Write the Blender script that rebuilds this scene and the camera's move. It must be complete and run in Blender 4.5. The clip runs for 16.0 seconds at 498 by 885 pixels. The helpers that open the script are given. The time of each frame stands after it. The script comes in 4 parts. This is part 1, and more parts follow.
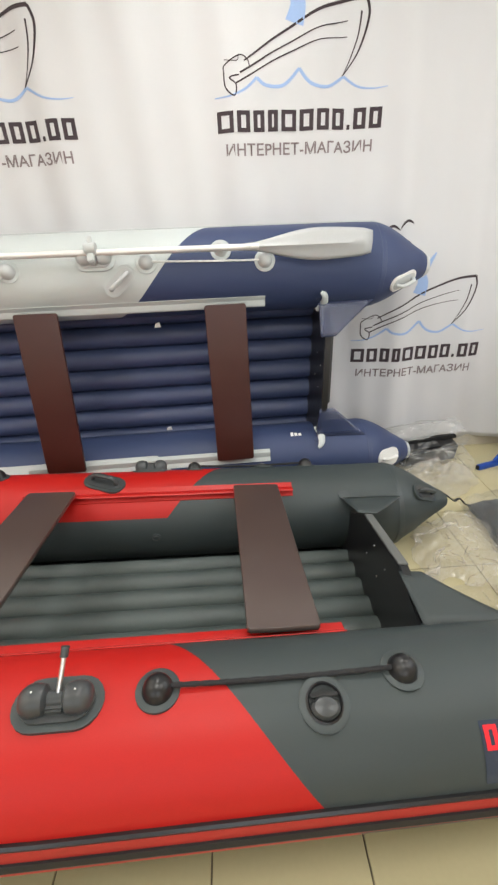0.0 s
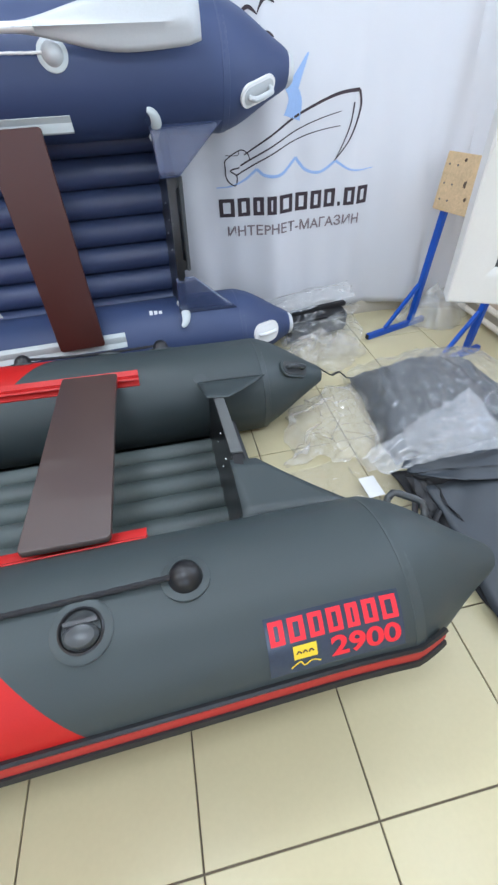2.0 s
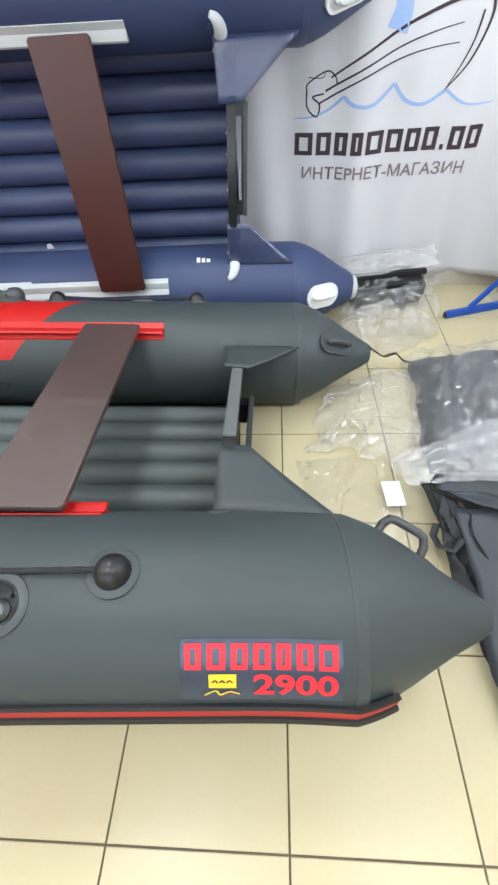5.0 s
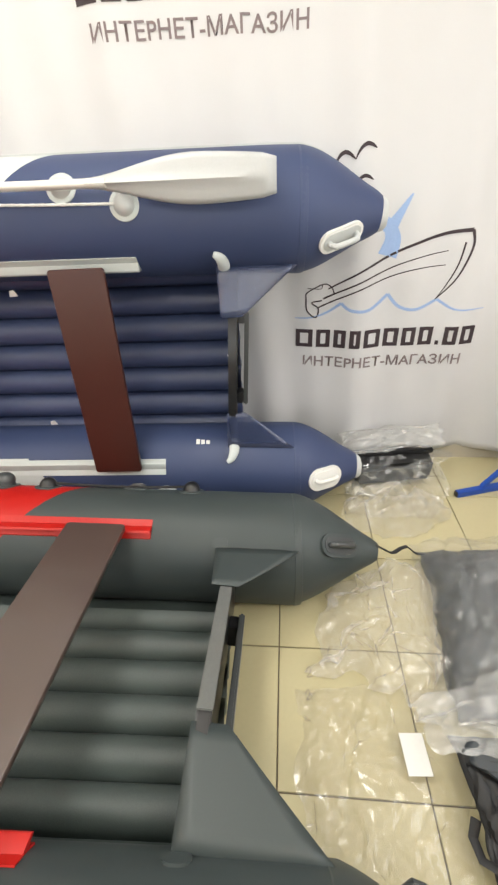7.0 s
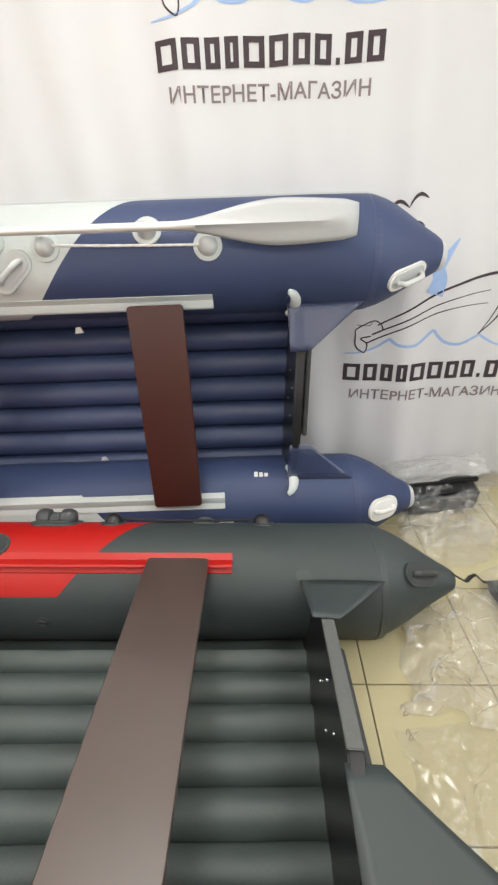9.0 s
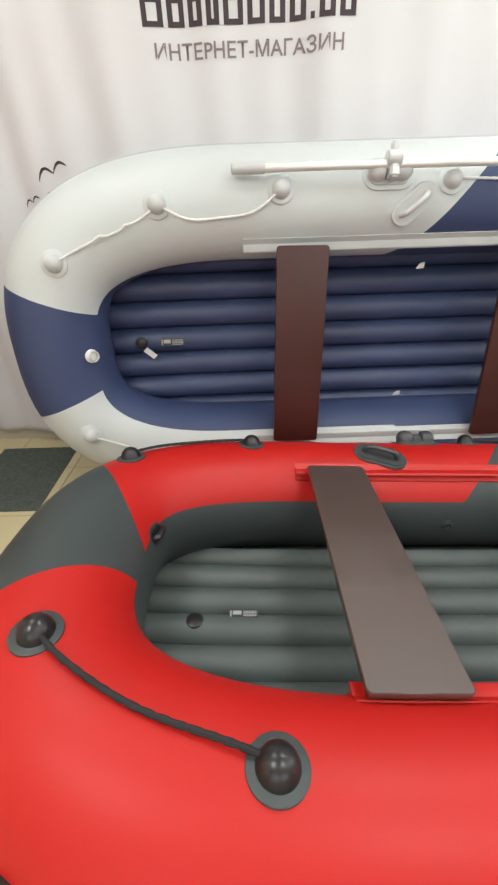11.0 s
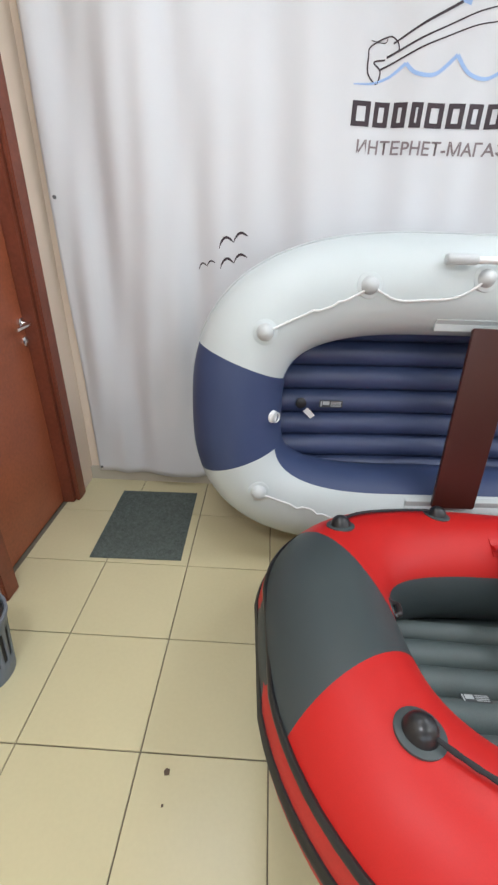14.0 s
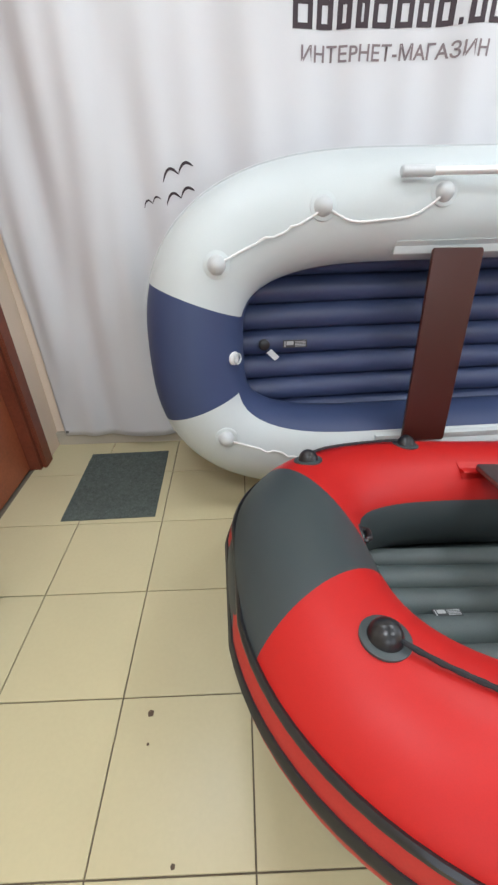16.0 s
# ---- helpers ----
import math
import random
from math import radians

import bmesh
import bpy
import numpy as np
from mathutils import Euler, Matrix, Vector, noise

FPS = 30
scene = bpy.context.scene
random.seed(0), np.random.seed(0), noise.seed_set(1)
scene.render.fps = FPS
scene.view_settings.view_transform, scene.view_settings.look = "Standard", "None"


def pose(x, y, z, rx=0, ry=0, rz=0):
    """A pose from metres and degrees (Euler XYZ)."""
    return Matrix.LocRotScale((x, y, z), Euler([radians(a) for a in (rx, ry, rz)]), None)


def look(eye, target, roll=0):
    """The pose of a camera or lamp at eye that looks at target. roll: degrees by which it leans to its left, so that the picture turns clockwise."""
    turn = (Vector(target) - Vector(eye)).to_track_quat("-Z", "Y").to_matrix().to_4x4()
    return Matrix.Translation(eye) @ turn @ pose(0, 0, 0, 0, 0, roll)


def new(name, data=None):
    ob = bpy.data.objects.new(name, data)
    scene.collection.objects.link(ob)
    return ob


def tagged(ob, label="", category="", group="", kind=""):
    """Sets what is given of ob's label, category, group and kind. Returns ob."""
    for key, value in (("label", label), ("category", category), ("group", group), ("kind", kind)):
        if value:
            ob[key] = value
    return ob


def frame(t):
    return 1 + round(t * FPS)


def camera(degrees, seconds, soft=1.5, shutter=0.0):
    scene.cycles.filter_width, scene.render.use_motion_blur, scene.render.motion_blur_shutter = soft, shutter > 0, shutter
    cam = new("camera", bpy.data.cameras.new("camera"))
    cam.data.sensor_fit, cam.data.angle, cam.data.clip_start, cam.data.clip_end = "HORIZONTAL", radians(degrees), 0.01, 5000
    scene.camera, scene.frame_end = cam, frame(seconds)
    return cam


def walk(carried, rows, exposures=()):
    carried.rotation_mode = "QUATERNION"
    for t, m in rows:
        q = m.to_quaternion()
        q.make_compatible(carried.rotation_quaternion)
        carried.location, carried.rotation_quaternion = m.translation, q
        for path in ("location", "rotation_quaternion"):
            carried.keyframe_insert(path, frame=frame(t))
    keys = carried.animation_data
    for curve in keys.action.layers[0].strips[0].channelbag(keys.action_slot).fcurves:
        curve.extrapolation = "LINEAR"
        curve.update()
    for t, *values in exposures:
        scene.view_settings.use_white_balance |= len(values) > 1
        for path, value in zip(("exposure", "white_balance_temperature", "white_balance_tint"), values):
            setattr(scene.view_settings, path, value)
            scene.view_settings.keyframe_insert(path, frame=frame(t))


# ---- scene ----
cam = camera(62.2, 16.0, 2.5)
PATH = [
    (0, (2.136, -0.589, 1.443), (2.183, 1.183, 0.515), -2.8),
    (0.5, (2.241, -0.589, 1.398), (2.444, 1.106, 0.357), -3.2),
    (1, (2.369, -0.537, 1.355), (2.654, 1.061, 0.186), -2.7),
    (1.5, (2.484, -0.478, 1.299), (2.8, 1.018, 0.01), -2.3),
    (2, (2.545, -0.442, 1.27), (2.79, 0.996, -0.097), -3.4),
    (2.5, (2.656, -0.421, 1.241), (2.746, 0.975, -0.188), -6.1),
    (3, (2.786, -0.428, 1.238), (2.756, 0.918, -0.241), -8.3),
    (3.5, (2.822, -0.418, 1.22), (2.745, 0.888, -0.294), -8.3),
    (4, (2.788, -0.396, 1.218), (2.702, 0.885, -0.316), -6.7),
    (4.2, (2.763, -0.389, 1.223), (2.679, 0.885, -0.316), -5.7),
    (6.3, (2.786, -0.077, 1.298), (2.615, 1.428, -0.008), -3.2),
    (6.5, (2.788, -0.043, 1.324), (2.611, 1.51, 0.076), -3.2),
    (7, (2.821, 0.006, 1.383), (2.642, 1.659, 0.272), -3.2),
    (7.5, (2.915, 0.024, 1.399), (2.75, 1.739, 0.383), -2.6),
    (8, (2.948, 0.007, 1.392), (2.808, 1.752, 0.427), -2.3),
    (8.5, (2.81, 0.013, 1.391), (2.688, 1.764, 0.432), -2.1),
    (9, (2.49, -0.033, 1.37), (2.4, 1.725, 0.421), -2.6),
    (9.5, (2.123, -0.142, 1.36), (2.033, 1.604, 0.389), -3.3),
    (10, (1.749, -0.222, 1.354), (1.63, 1.496, 0.336), -3.7),
    (10.2, (1.598, -0.238, 1.338), (1.492, 1.476, 0.314), -3.5),
    (12.3, (0.513, -0.316, 1.332), (0.454, 1.333, 0.201), -1.4),
    (12.5, (0.453, -0.304, 1.328), (0.388, 1.346, 0.2), -0.8),
    (13, (0.374, -0.304, 1.336), (0.305, 1.374, 0.25), 0.3),
    (13.5, (0.356, -0.304, 1.359), (0.284, 1.431, 0.366), 1.1),
    (14, (0.343, -0.279, 1.464), (0.273, 1.492, 0.537), 1.4),
    (14.5, (0.346, -0.272, 1.416), (0.273, 1.499, 0.489), 1.1),
    (15, (0.35, -0.26, 1.377), (0.28, 1.491, 0.414), 0.3),
    (15.5, (0.352, -0.259, 1.372), (0.314, 1.464, 0.356), -0.8),
    (16, (0.411, -0.279, 1.356), (0.429, 1.414, 0.29), -1.8),
]
EXPOSURES = [(0, 0.07, 6500, 8), (1.5, 0.2, 5450, 9), (3, 0.32, 5300, 9), (4.2, 0.4, 5300, 9), (6.3, 0.76, 6800, 8), (7, 0.36, 6800, 8),
             (8, 0.19, 6300, 9), (9, 0.19, 6500, 8), (10, 0.2, 6800, 8), (12.3, 0.18, 5750, 8), (16, 0.18, 5800, 9)]


walk(cam, [(t, look(eye, target, roll)) for t, eye, target, roll in PATH], EXPOSURES)


# ---- light ----
world = bpy.data.worlds.new("world")
scene.world = world
world.use_nodes = True
wn = world.node_tree.nodes
sky = wn.new("ShaderNodeTexSky")
sky.sky_type, sky.sun_disc = "NISHITA", False
sky.sun_elevation, sky.sun_rotation = radians(38), radians(120)
world.node_tree.links.new(sky.outputs[0], wn["Background"].inputs[0])
wn["Background"].inputs[1].default_value = 0.12


def area(name, eye, target, sx, sy, power, color=(1, 1, 1)):
    data = bpy.data.lights.new(name, "AREA")
    data.shape, data.size, data.size_y, data.energy, data.color = "RECTANGLE", sx, sy, power, color
    ob = new(name, data)
    ob.matrix_world = look(eye, target)
    return ob


# daylight in the window openings behind the walk and beside it, and the shop's ceiling panels
for lx in (0.3, 2.7):
    area("window_daylight", (lx, -3.05, 1.75), (lx, 0, 1.2), 1.7, 1.5, 18.0, (0.97, 0.985, 1.0))
area("window_daylight", (4.42, 0.45, 1.55), (2.0, 0.6, 1.0), 1.35, 1.3, 16, (0.92, 0.96, 1.0))
PANELS = [(0.0, -0.70, 23), (2.1, -0.70, 17), (3.7, -0.70, 14), (0.1, 0.95, 13), (2.1, 0.95, 18), (3.7, 0.95, 7)]
for lx, ly, power in PANELS:
    area("ceiling_panel_light", (lx, ly, 2.815), (lx, ly, 0), 0.56, 0.56, power, (1.0, 0.985, 0.955))


# ---- materials ----
def material(name, color, rough=0.5, metal=0.0, vary=0.12, scale=6.0, fine=180.0, bump=0.15, dist=0.0006, coat=0.0, spec=0.5, perobject=0.0, island=0.0):
    mat = bpy.data.materials.new(name)
    mat.use_nodes = True
    nt = mat.node_tree
    n, l = nt.nodes, nt.links
    b = n["Principled BSDF"]
    b.inputs["Metallic"].default_value = metal
    b.inputs["Specular IOR Level"].default_value = spec
    b.inputs["Coat Weight"].default_value = coat
    tc = n.new("ShaderNodeTexCoord")
    big, small = n.new("ShaderNodeTexNoise"), n.new("ShaderNodeTexNoise")
    for node, s in ((big, scale), (small, fine)):
        node.inputs["Scale"].default_value = s
        node.inputs["Detail"].default_value = 5
        l.new(tc.outputs["Object"], node.inputs["Vector"])
    rgb = n.new("ShaderNodeRGB")
    rgb.outputs[0].default_value = (*color, 1)
    hsv = n.new("ShaderNodeHueSaturation")
    l.new(rgb.outputs[0], hsv.inputs["Color"])
    mix = n.new("ShaderNodeMath")
    mix.operation = "ADD"
    l.new(big.outputs["Fac"], mix.inputs[0])
    l.new(small.outputs["Fac"], mix.inputs[1])
    val = n.new("ShaderNodeMapRange")
    val.inputs["From Min"].default_value, val.inputs["From Max"].default_value = 0.6, 1.4
    val.inputs["To Min"].default_value, val.inputs["To Max"].default_value = 1 - vary, 1 + vary
    l.new(mix.outputs[0], val.inputs["Value"])
    last = val.outputs[0]
    if perobject:
        info = n.new("ShaderNodeObjectInfo")
        mr = n.new("ShaderNodeMapRange")
        mr.inputs["To Min"].default_value, mr.inputs["To Max"].default_value = 1 - perobject, 1 + perobject
        l.new(info.outputs["Random"], mr.inputs["Value"])
        mul = n.new("ShaderNodeMath")
        mul.operation = "MULTIPLY"
        l.new(last, mul.inputs[0])
        l.new(mr.outputs[0], mul.inputs[1])
        last = mul.outputs[0]
    l.new(last, hsv.inputs["Value"])
    l.new(hsv.outputs[0], b.inputs["Base Color"])
    wobble = 0.07 if rough > 0.4 else 0.012
    rr = n.new("ShaderNodeMapRange")
    rr.inputs["From Min"].default_value, rr.inputs["From Max"].default_value = 0.3, 0.7
    rr.inputs["To Min"].default_value, rr.inputs["To Max"].default_value = max(0.02, rough - wobble), min(1, rough + wobble)
    l.new(big.outputs["Fac"], rr.inputs["Value"])
    l.new(rr.outputs[0], b.inputs["Roughness"])
    if bump:
        bp = n.new("ShaderNodeBump")
        bp.inputs["Strength"].default_value, bp.inputs["Distance"].default_value = bump, dist
        l.new(small.outputs["Fac"], bp.inputs["Height"])
        l.new(bp.outputs[0], b.inputs["Normal"])
    return mat


def math_node(nt, op, a, b=None, c=None):
    node = nt.nodes.new("ShaderNodeMath")
    node.operation = op
    for i, v in enumerate((a, b, c)):
        if v is None:
            continue
        if isinstance(v, (int, float)):
            node.inputs[i].default_value = v
        else:
            nt.links.new(v, node.inputs[i])
    return node.outputs[0]


def tube_material(name, base, panel, stern0, slope, front, lat0, fan, inner, low, lat1, fan1, roll=0.0):
    """PVC of two colours: the panel colour lies between the bow patch and the stern, as the fabric is cut."""
    mat = material(name, base, 0.50, 0, 0.06, 3.0, 420.0, 0.20, 0.0004, spec=0.4)
    nt = mat.node_tree
    n, l = nt.nodes, nt.links
    tc, uv = n.new("ShaderNodeTexCoord"), n.new("ShaderNodeUVMap")
    uv.uv_map = "tube"
    p, q = n.new("ShaderNodeSeparateXYZ"), n.new("ShaderNodeSeparateXYZ")
    l.new(tc.outputs["Object"], p.inputs[0])
    l.new(uv.outputs[0], q.inputs[0])
    phi = math_node(nt, "MULTIPLY", math_node(nt, "SUBTRACT", q.outputs[1], 0.5), 360.0)
    stern = math_node(nt, "LESS_THAN", p.outputs[0], math_node(nt, "SUBTRACT", stern0, math_node(nt, "MULTIPLY", phi, slope)))
    along = math_node(nt, "SUBTRACT", p.outputs[0], front)
    port = math_node(nt, "GREATER_THAN", math_node(nt, "MULTIPLY", p.outputs[1], -1.0), math_node(nt, "SUBTRACT", lat0, math_node(nt, "MULTIPLY", along, fan)))
    starboard = math_node(nt, "GREATER_THAN", p.outputs[1], math_node(nt, "SUBTRACT", lat1, math_node(nt, "MULTIPLY", along, fan1)))
    aft = math_node(nt, "GREATER_THAN", along, 0.55)
    bow = math_node(nt, "MAXIMUM", aft, math_node(nt, "MAXIMUM", port, starboard))
    into = math_node(nt, "LESS_THAN", phi, math_node(nt, "ADD", inner, math_node(nt, "MULTIPLY", p.outputs[1], roll)))
    under = math_node(nt, "GREATER_THAN", phi, low)
    mask = math_node(nt, "MULTIPLY", math_node(nt, "MULTIPLY", stern, bow), math_node(nt, "MULTIPLY", into, under))
    mix = n.new("ShaderNodeMix")
    mix.data_type = "RGBA"
    mix.inputs[6].default_value, mix.inputs[7].default_value = (*base, 1), (*panel, 1)
    l.new(mask, mix.inputs[0])
    hsv = next(x for x in n if x.bl_idname == "ShaderNodeHueSaturation")
    l.new(mix.outputs[2], hsv.inputs["Color"])
    return mat


RED, CHARCOAL = (0.46, 0.009, 0.006), (0.045, 0.057, 0.058)
NAVY, PALE = (0.039, 0.057, 0.130), (0.52, 0.56, 0.555)
m_red = material("red_pvc", RED, 0.45, vary=0.05, fine=420)
m_char = material("charcoal_pvc", CHARCOAL, 0.45, vary=0.06, fine=420)
m_charfloor = material("charcoal_floor_pvc", (0.072, 0.092, 0.088), 0.55, spec=0.7, vary=0.22, fine=300, bump=0.45)
m_navy = material("navy_pvc", NAVY, 0.42, vary=0.06, fine=420)
m_navyfloor = material("navy_floor_pvc", (0.041, 0.059, 0.136), 0.52, spec=0.7, vary=0.2, fine=300, bump=0.45)
m_pale = material("pale_grey_pvc", PALE, 0.5, vary=0.04, fine=420)
m_palegrey = material("grey_plastic", (0.50, 0.52, 0.52), 0.4, vary=0.05)
m_white = material("white_plastic", (0.78, 0.78, 0.76), 0.35, vary=0.03, bump=0.05)
m_black = material("black_plastic", (0.016, 0.016, 0.017), 0.3, vary=0.1, bump=0.05)
m_dark = material("dark_grey_plastic", (0.055, 0.06, 0.062), 0.32, vary=0.08, bump=0.05)
m_edge = material("grey_plastic_edge", (0.125, 0.13, 0.125), 0.42, vary=0.12)
m_rub = material("black_rubber", (0.012, 0.012, 0.013), 0.55, vary=0.2, fine=90, bump=0.4)
m_band = material("red_rubber", (0.40, 0.020, 0.015), 0.55, vary=0.1)
m_rope = material("black_rope", (0.018, 0.018, 0.02), 0.85, vary=0.3, fine=300, bump=0.6, dist=0.002)
m_ropepale = material("white_rope", (0.72, 0.72, 0.70), 0.8, vary=0.1, fine=300, bump=0.6, dist=0.002)
m_ply = material("brown_film_plywood", (0.066, 0.041, 0.033), 0.40, spec=1.0, coat=0.6, vary=0.06, scale=2.5, fine=320, bump=0.05)
m_plyred = material("red_brown_film_plywood", (0.050, 0.013, 0.009), 0.34, spec=0.5, coat=0.0, vary=0.06, scale=2.5, fine=320, bump=0.05)
m_blade = material("translucent_grey_plastic", (0.47, 0.485, 0.49), 0.4, vary=0.04)
m_shaft = material("satin_aluminium", (0.78, 0.78, 0.76), 0.42, 0.35, vary=0.04)
m_chrome = material("chrome", (0.8, 0.8, 0.8), 0.12, 1.0, vary=0.02, bump=0)
m_metal = material("aluminium", (0.75, 0.75, 0.74), 0.3, 1.0, vary=0.04, bump=0.05)
m_tile = material("cream_ceramic_tile", (0.54, 0.485, 0.295), 0.32, spec=0.34, vary=0.03, scale=5, fine=70, bump=0.05, dist=0.0004, perobject=0.02)
m_grout = material("brown_grout", (0.16, 0.13, 0.09), 0.9, vary=0.25, fine=160, bump=0.4)
m_basetile = material("beige_skirting", (0.46, 0.42, 0.34), 0.4, vary=0.08)
m_wall = material("peach_wall_paint", (0.72, 0.60, 0.48), 0.8, vary=0.04, fine=240, bump=0.3)
m_ceil = material("white_ceiling_paint", (0.8, 0.8, 0.78), 0.9, vary=0.03)
m_banner = material("white_banner_fabric", (0.61, 0.61, 0.622), 0.75, vary=0.025, scale=2.2, fine=700, bump=0.12, dist=0.0004, spec=0.25)
m_ink = material("dark_plum_print", (0.040, 0.026, 0.032), 0.7, vary=0.08)
m_inkgrey = material("grey_plum_print", (0.20, 0.16, 0.165), 0.7, vary=0.08)
m_inkblue = material("pale_blue_print", (0.31, 0.44, 0.70), 0.7, vary=0.05)
m_door = material("red_brown_door_veneer", (0.27, 0.075, 0.032), 0.38, vary=0.22, scale=5, fine=60, bump=0.1)
m_case = material("dark_brown_door_trim", (0.17, 0.044, 0.022), 0.4, vary=0.25, scale=7, fine=60, bump=0.1)
m_mat = material("grey_ribbed_carpet", (0.100, 0.118, 0.105), 0.95, vary=0.55, scale=60, fine=150, bump=1.0, dist=0.003)
m_bin = material("grey_blue_plastic", (0.13, 0.15, 0.18), 0.45, vary=0.08)
m_blue = material("blue_painted_steel", (0.012, 0.075, 0.42), 0.35, vary=0.1, bump=0.1)
m_wood = material("raw_plywood", (0.60, 0.44, 0.25), 0.6, vary=0.2, scale=10, fine=90, bump=0.2)
m_woodstain = material("dark_stain", (0.09, 0.055, 0.03), 0.6, vary=0.4, scale=20)
m_pvcw = material("white_window_pvc", (0.70, 0.695, 0.66), 0.3, vary=0.02, bump=0.03)
m_gasket = material("grey_gasket", (0.12, 0.12, 0.12), 0.6)
m_pipe = material("cream_pipe_paint", (0.72, 0.66, 0.56), 0.4, vary=0.06)
m_cover = material("charcoal_nylon_cloth", (0.040, 0.047, 0.055), 0.46, vary=0.22, scale=9, fine=500, bump=0.3)
m_paper = material("white_paper", (0.82, 0.82, 0.80), 0.8, vary=0.03)
m_label = material("grey_label_print", (0.42, 0.44, 0.44), 0.6, vary=0.1)
m_yellow = material("yellow_print", (0.85, 0.60, 0.02), 0.5, vary=0.04)
m_redprint = material("red_print", (0.80, 0.02, 0.035), 0.45, vary=0.04)
m_sticker = material("dark_blue_film", (0.040, 0.055, 0.085), 0.2, vary=0.15, scale=10)


def film_material(name, tint, clear, rough, crease=0.014, gloss=0.1):
    """Thin plastic film: mostly clear, with gloss on its creases."""
    mat = bpy.data.materials.new(name)
    mat.use_nodes = True
    n, l = mat.node_tree.nodes, mat.node_tree.links
    out = n["Material Output"]
    b = n["Principled BSDF"]
    b.inputs["Base Color"].default_value = (*tint, 1)
    b.inputs["Roughness"].default_value = rough
    b.inputs["Specular IOR Level"].default_value = 0.9
    tr = n.new("ShaderNodeBsdfTransparent")
    tr.inputs[0].default_value = (0.97, 0.96, 0.94, 1)
    mx, top, gl = n.new("ShaderNodeMixShader"), n.new("ShaderNodeMixShader"), n.new("ShaderNodeBsdfGlossy")
    tc = n.new("ShaderNodeTexCoord")
    mx.inputs[0].default_value, top.inputs[0].default_value, gl.inputs["Roughness"].default_value = clear, gloss, rough
    l.new(b.outputs[0], mx.inputs[1])
    l.new(tr.outputs[0], mx.inputs[2])
    l.new(mx.outputs[0], top.inputs[1])
    l.new(gl.outputs[0], top.inputs[2])
    l.new(top.outputs[0], out.inputs[0])
    warp = n.new("ShaderNodeTexNoise")
    warp.inputs["Scale"].default_value, warp.inputs["Detail"].default_value = 9, 2
    l.new(tc.outputs["Object"], warp.inputs["Vector"])
    shift = n.new("ShaderNodeVectorMath")
    shift.operation = "MULTIPLY_ADD"
    shift.inputs[1].default_value = (0.12, 0.12, 0.12)
    l.new(warp.outputs["Color"], shift.inputs[0])
    l.new(tc.outputs["Object"], shift.inputs[2])
    vo = n.new("ShaderNodeTexVoronoi")
    vo.inputs["Scale"].default_value = 15
    l.new(shift.outputs[0], vo.inputs["Vector"])
    bp = n.new("ShaderNodeBump")
    bp.inputs["Strength"].default_value, bp.inputs["Distance"].default_value = 0.8, crease
    l.new(vo.outputs["Distance"], bp.inputs["Height"])
    if crease:
        l.new(bp.outputs[0], b.inputs["Normal"])
        l.new(bp.outputs[0], gl.inputs["Normal"])
    return mat


# warm tint paints in the beige that the colourless film reflects from the tiles
m_film = film_material("clear_plastic_film", (0.86, 0.84, 0.80), 0.78, 0.22, 0.0, 0.04)
m_filmspread = film_material("spread_plastic_film", (0.90, 0.90, 0.88), 0.92, 0.2, 0.0, 0.06)
m_filmthin = film_material("thin_plastic_film", (0.80, 0.83, 0.86), 0.88, 0.2, 0.0, 0.05)
m_filmwhite = film_material("milky_plastic_film", (0.80, 0.82, 0.83), 0.70, 0.25, 0.0, 0.05)
m_flap = film_material("smoky_clear_vinyl", (0.055, 0.075, 0.16), 0.40, 0.3, 0.0, 0.03)
m_glass = bpy.data.materials.new("window_glass")
m_glass.use_nodes = True
gb = m_glass.node_tree.nodes["Principled BSDF"]
gb.inputs["Transmission Weight"].default_value, gb.inputs["Roughness"].default_value, gb.inputs["IOR"].default_value = 1.0, 0.02, 1.45


# ---- mesh helpers ----
def smooth(me):
    for f in me.polygons:
        f.use_smooth = True


def finish(name, bm, mat, soft=True):
    me = bpy.data.meshes.new(name)
    bmesh.ops.recalc_face_normals(bm, faces=bm.faces)
    bm.to_mesh(me)
    bm.free()
    if soft:
        smooth(me)
        me.set_sharp_from_angle(angle=radians(38))
    me.materials.append(mat)
    return me


def part(name, bm, mat, parent=None, label="", m=None, soft=True):
    ob = new(name, finish(name, bm, mat, soft))
    if m is not None:
        ob.matrix_local = m
    if parent is not None:
        ob.parent = parent
    if label:
        ob["label"] = label
    return ob


def empty(name, m, label, category, group="", kind=""):
    ob = new(name)
    ob.empty_display_size = 0.05
    ob.matrix_world = m
    return tagged(ob, label, category, group, kind)


def box(bm, x0, x1, y0, y1, z0, z1, bevel=0.0, m=None):
    made = bmesh.ops.create_cube(bm, size=1.0)["verts"]
    for v in made:
        v.co = Vector(((x0 + x1) / 2 + v.co.x * (x1 - x0), (y0 + y1) / 2 + v.co.y * (y1 - y0), (z0 + z1) / 2 + v.co.z * (z1 - z0)))
    if bevel:
        edges = {e for v in made for e in v.link_edges}
        r = bmesh.ops.bevel(bm, geom=list(edges), offset=bevel, segments=2, affect="EDGES", clamp_overlap=True)
        made = list({v for f in r["faces"] for v in f.verts} | {v for v in made if v.is_valid})
    if m is not None:
        bmesh.ops.transform(bm, matrix=m, verts=[v for v in made if v.is_valid])
    return bm


def boxed(*a, **k):
    return box(bmesh.new(), *a, **k)


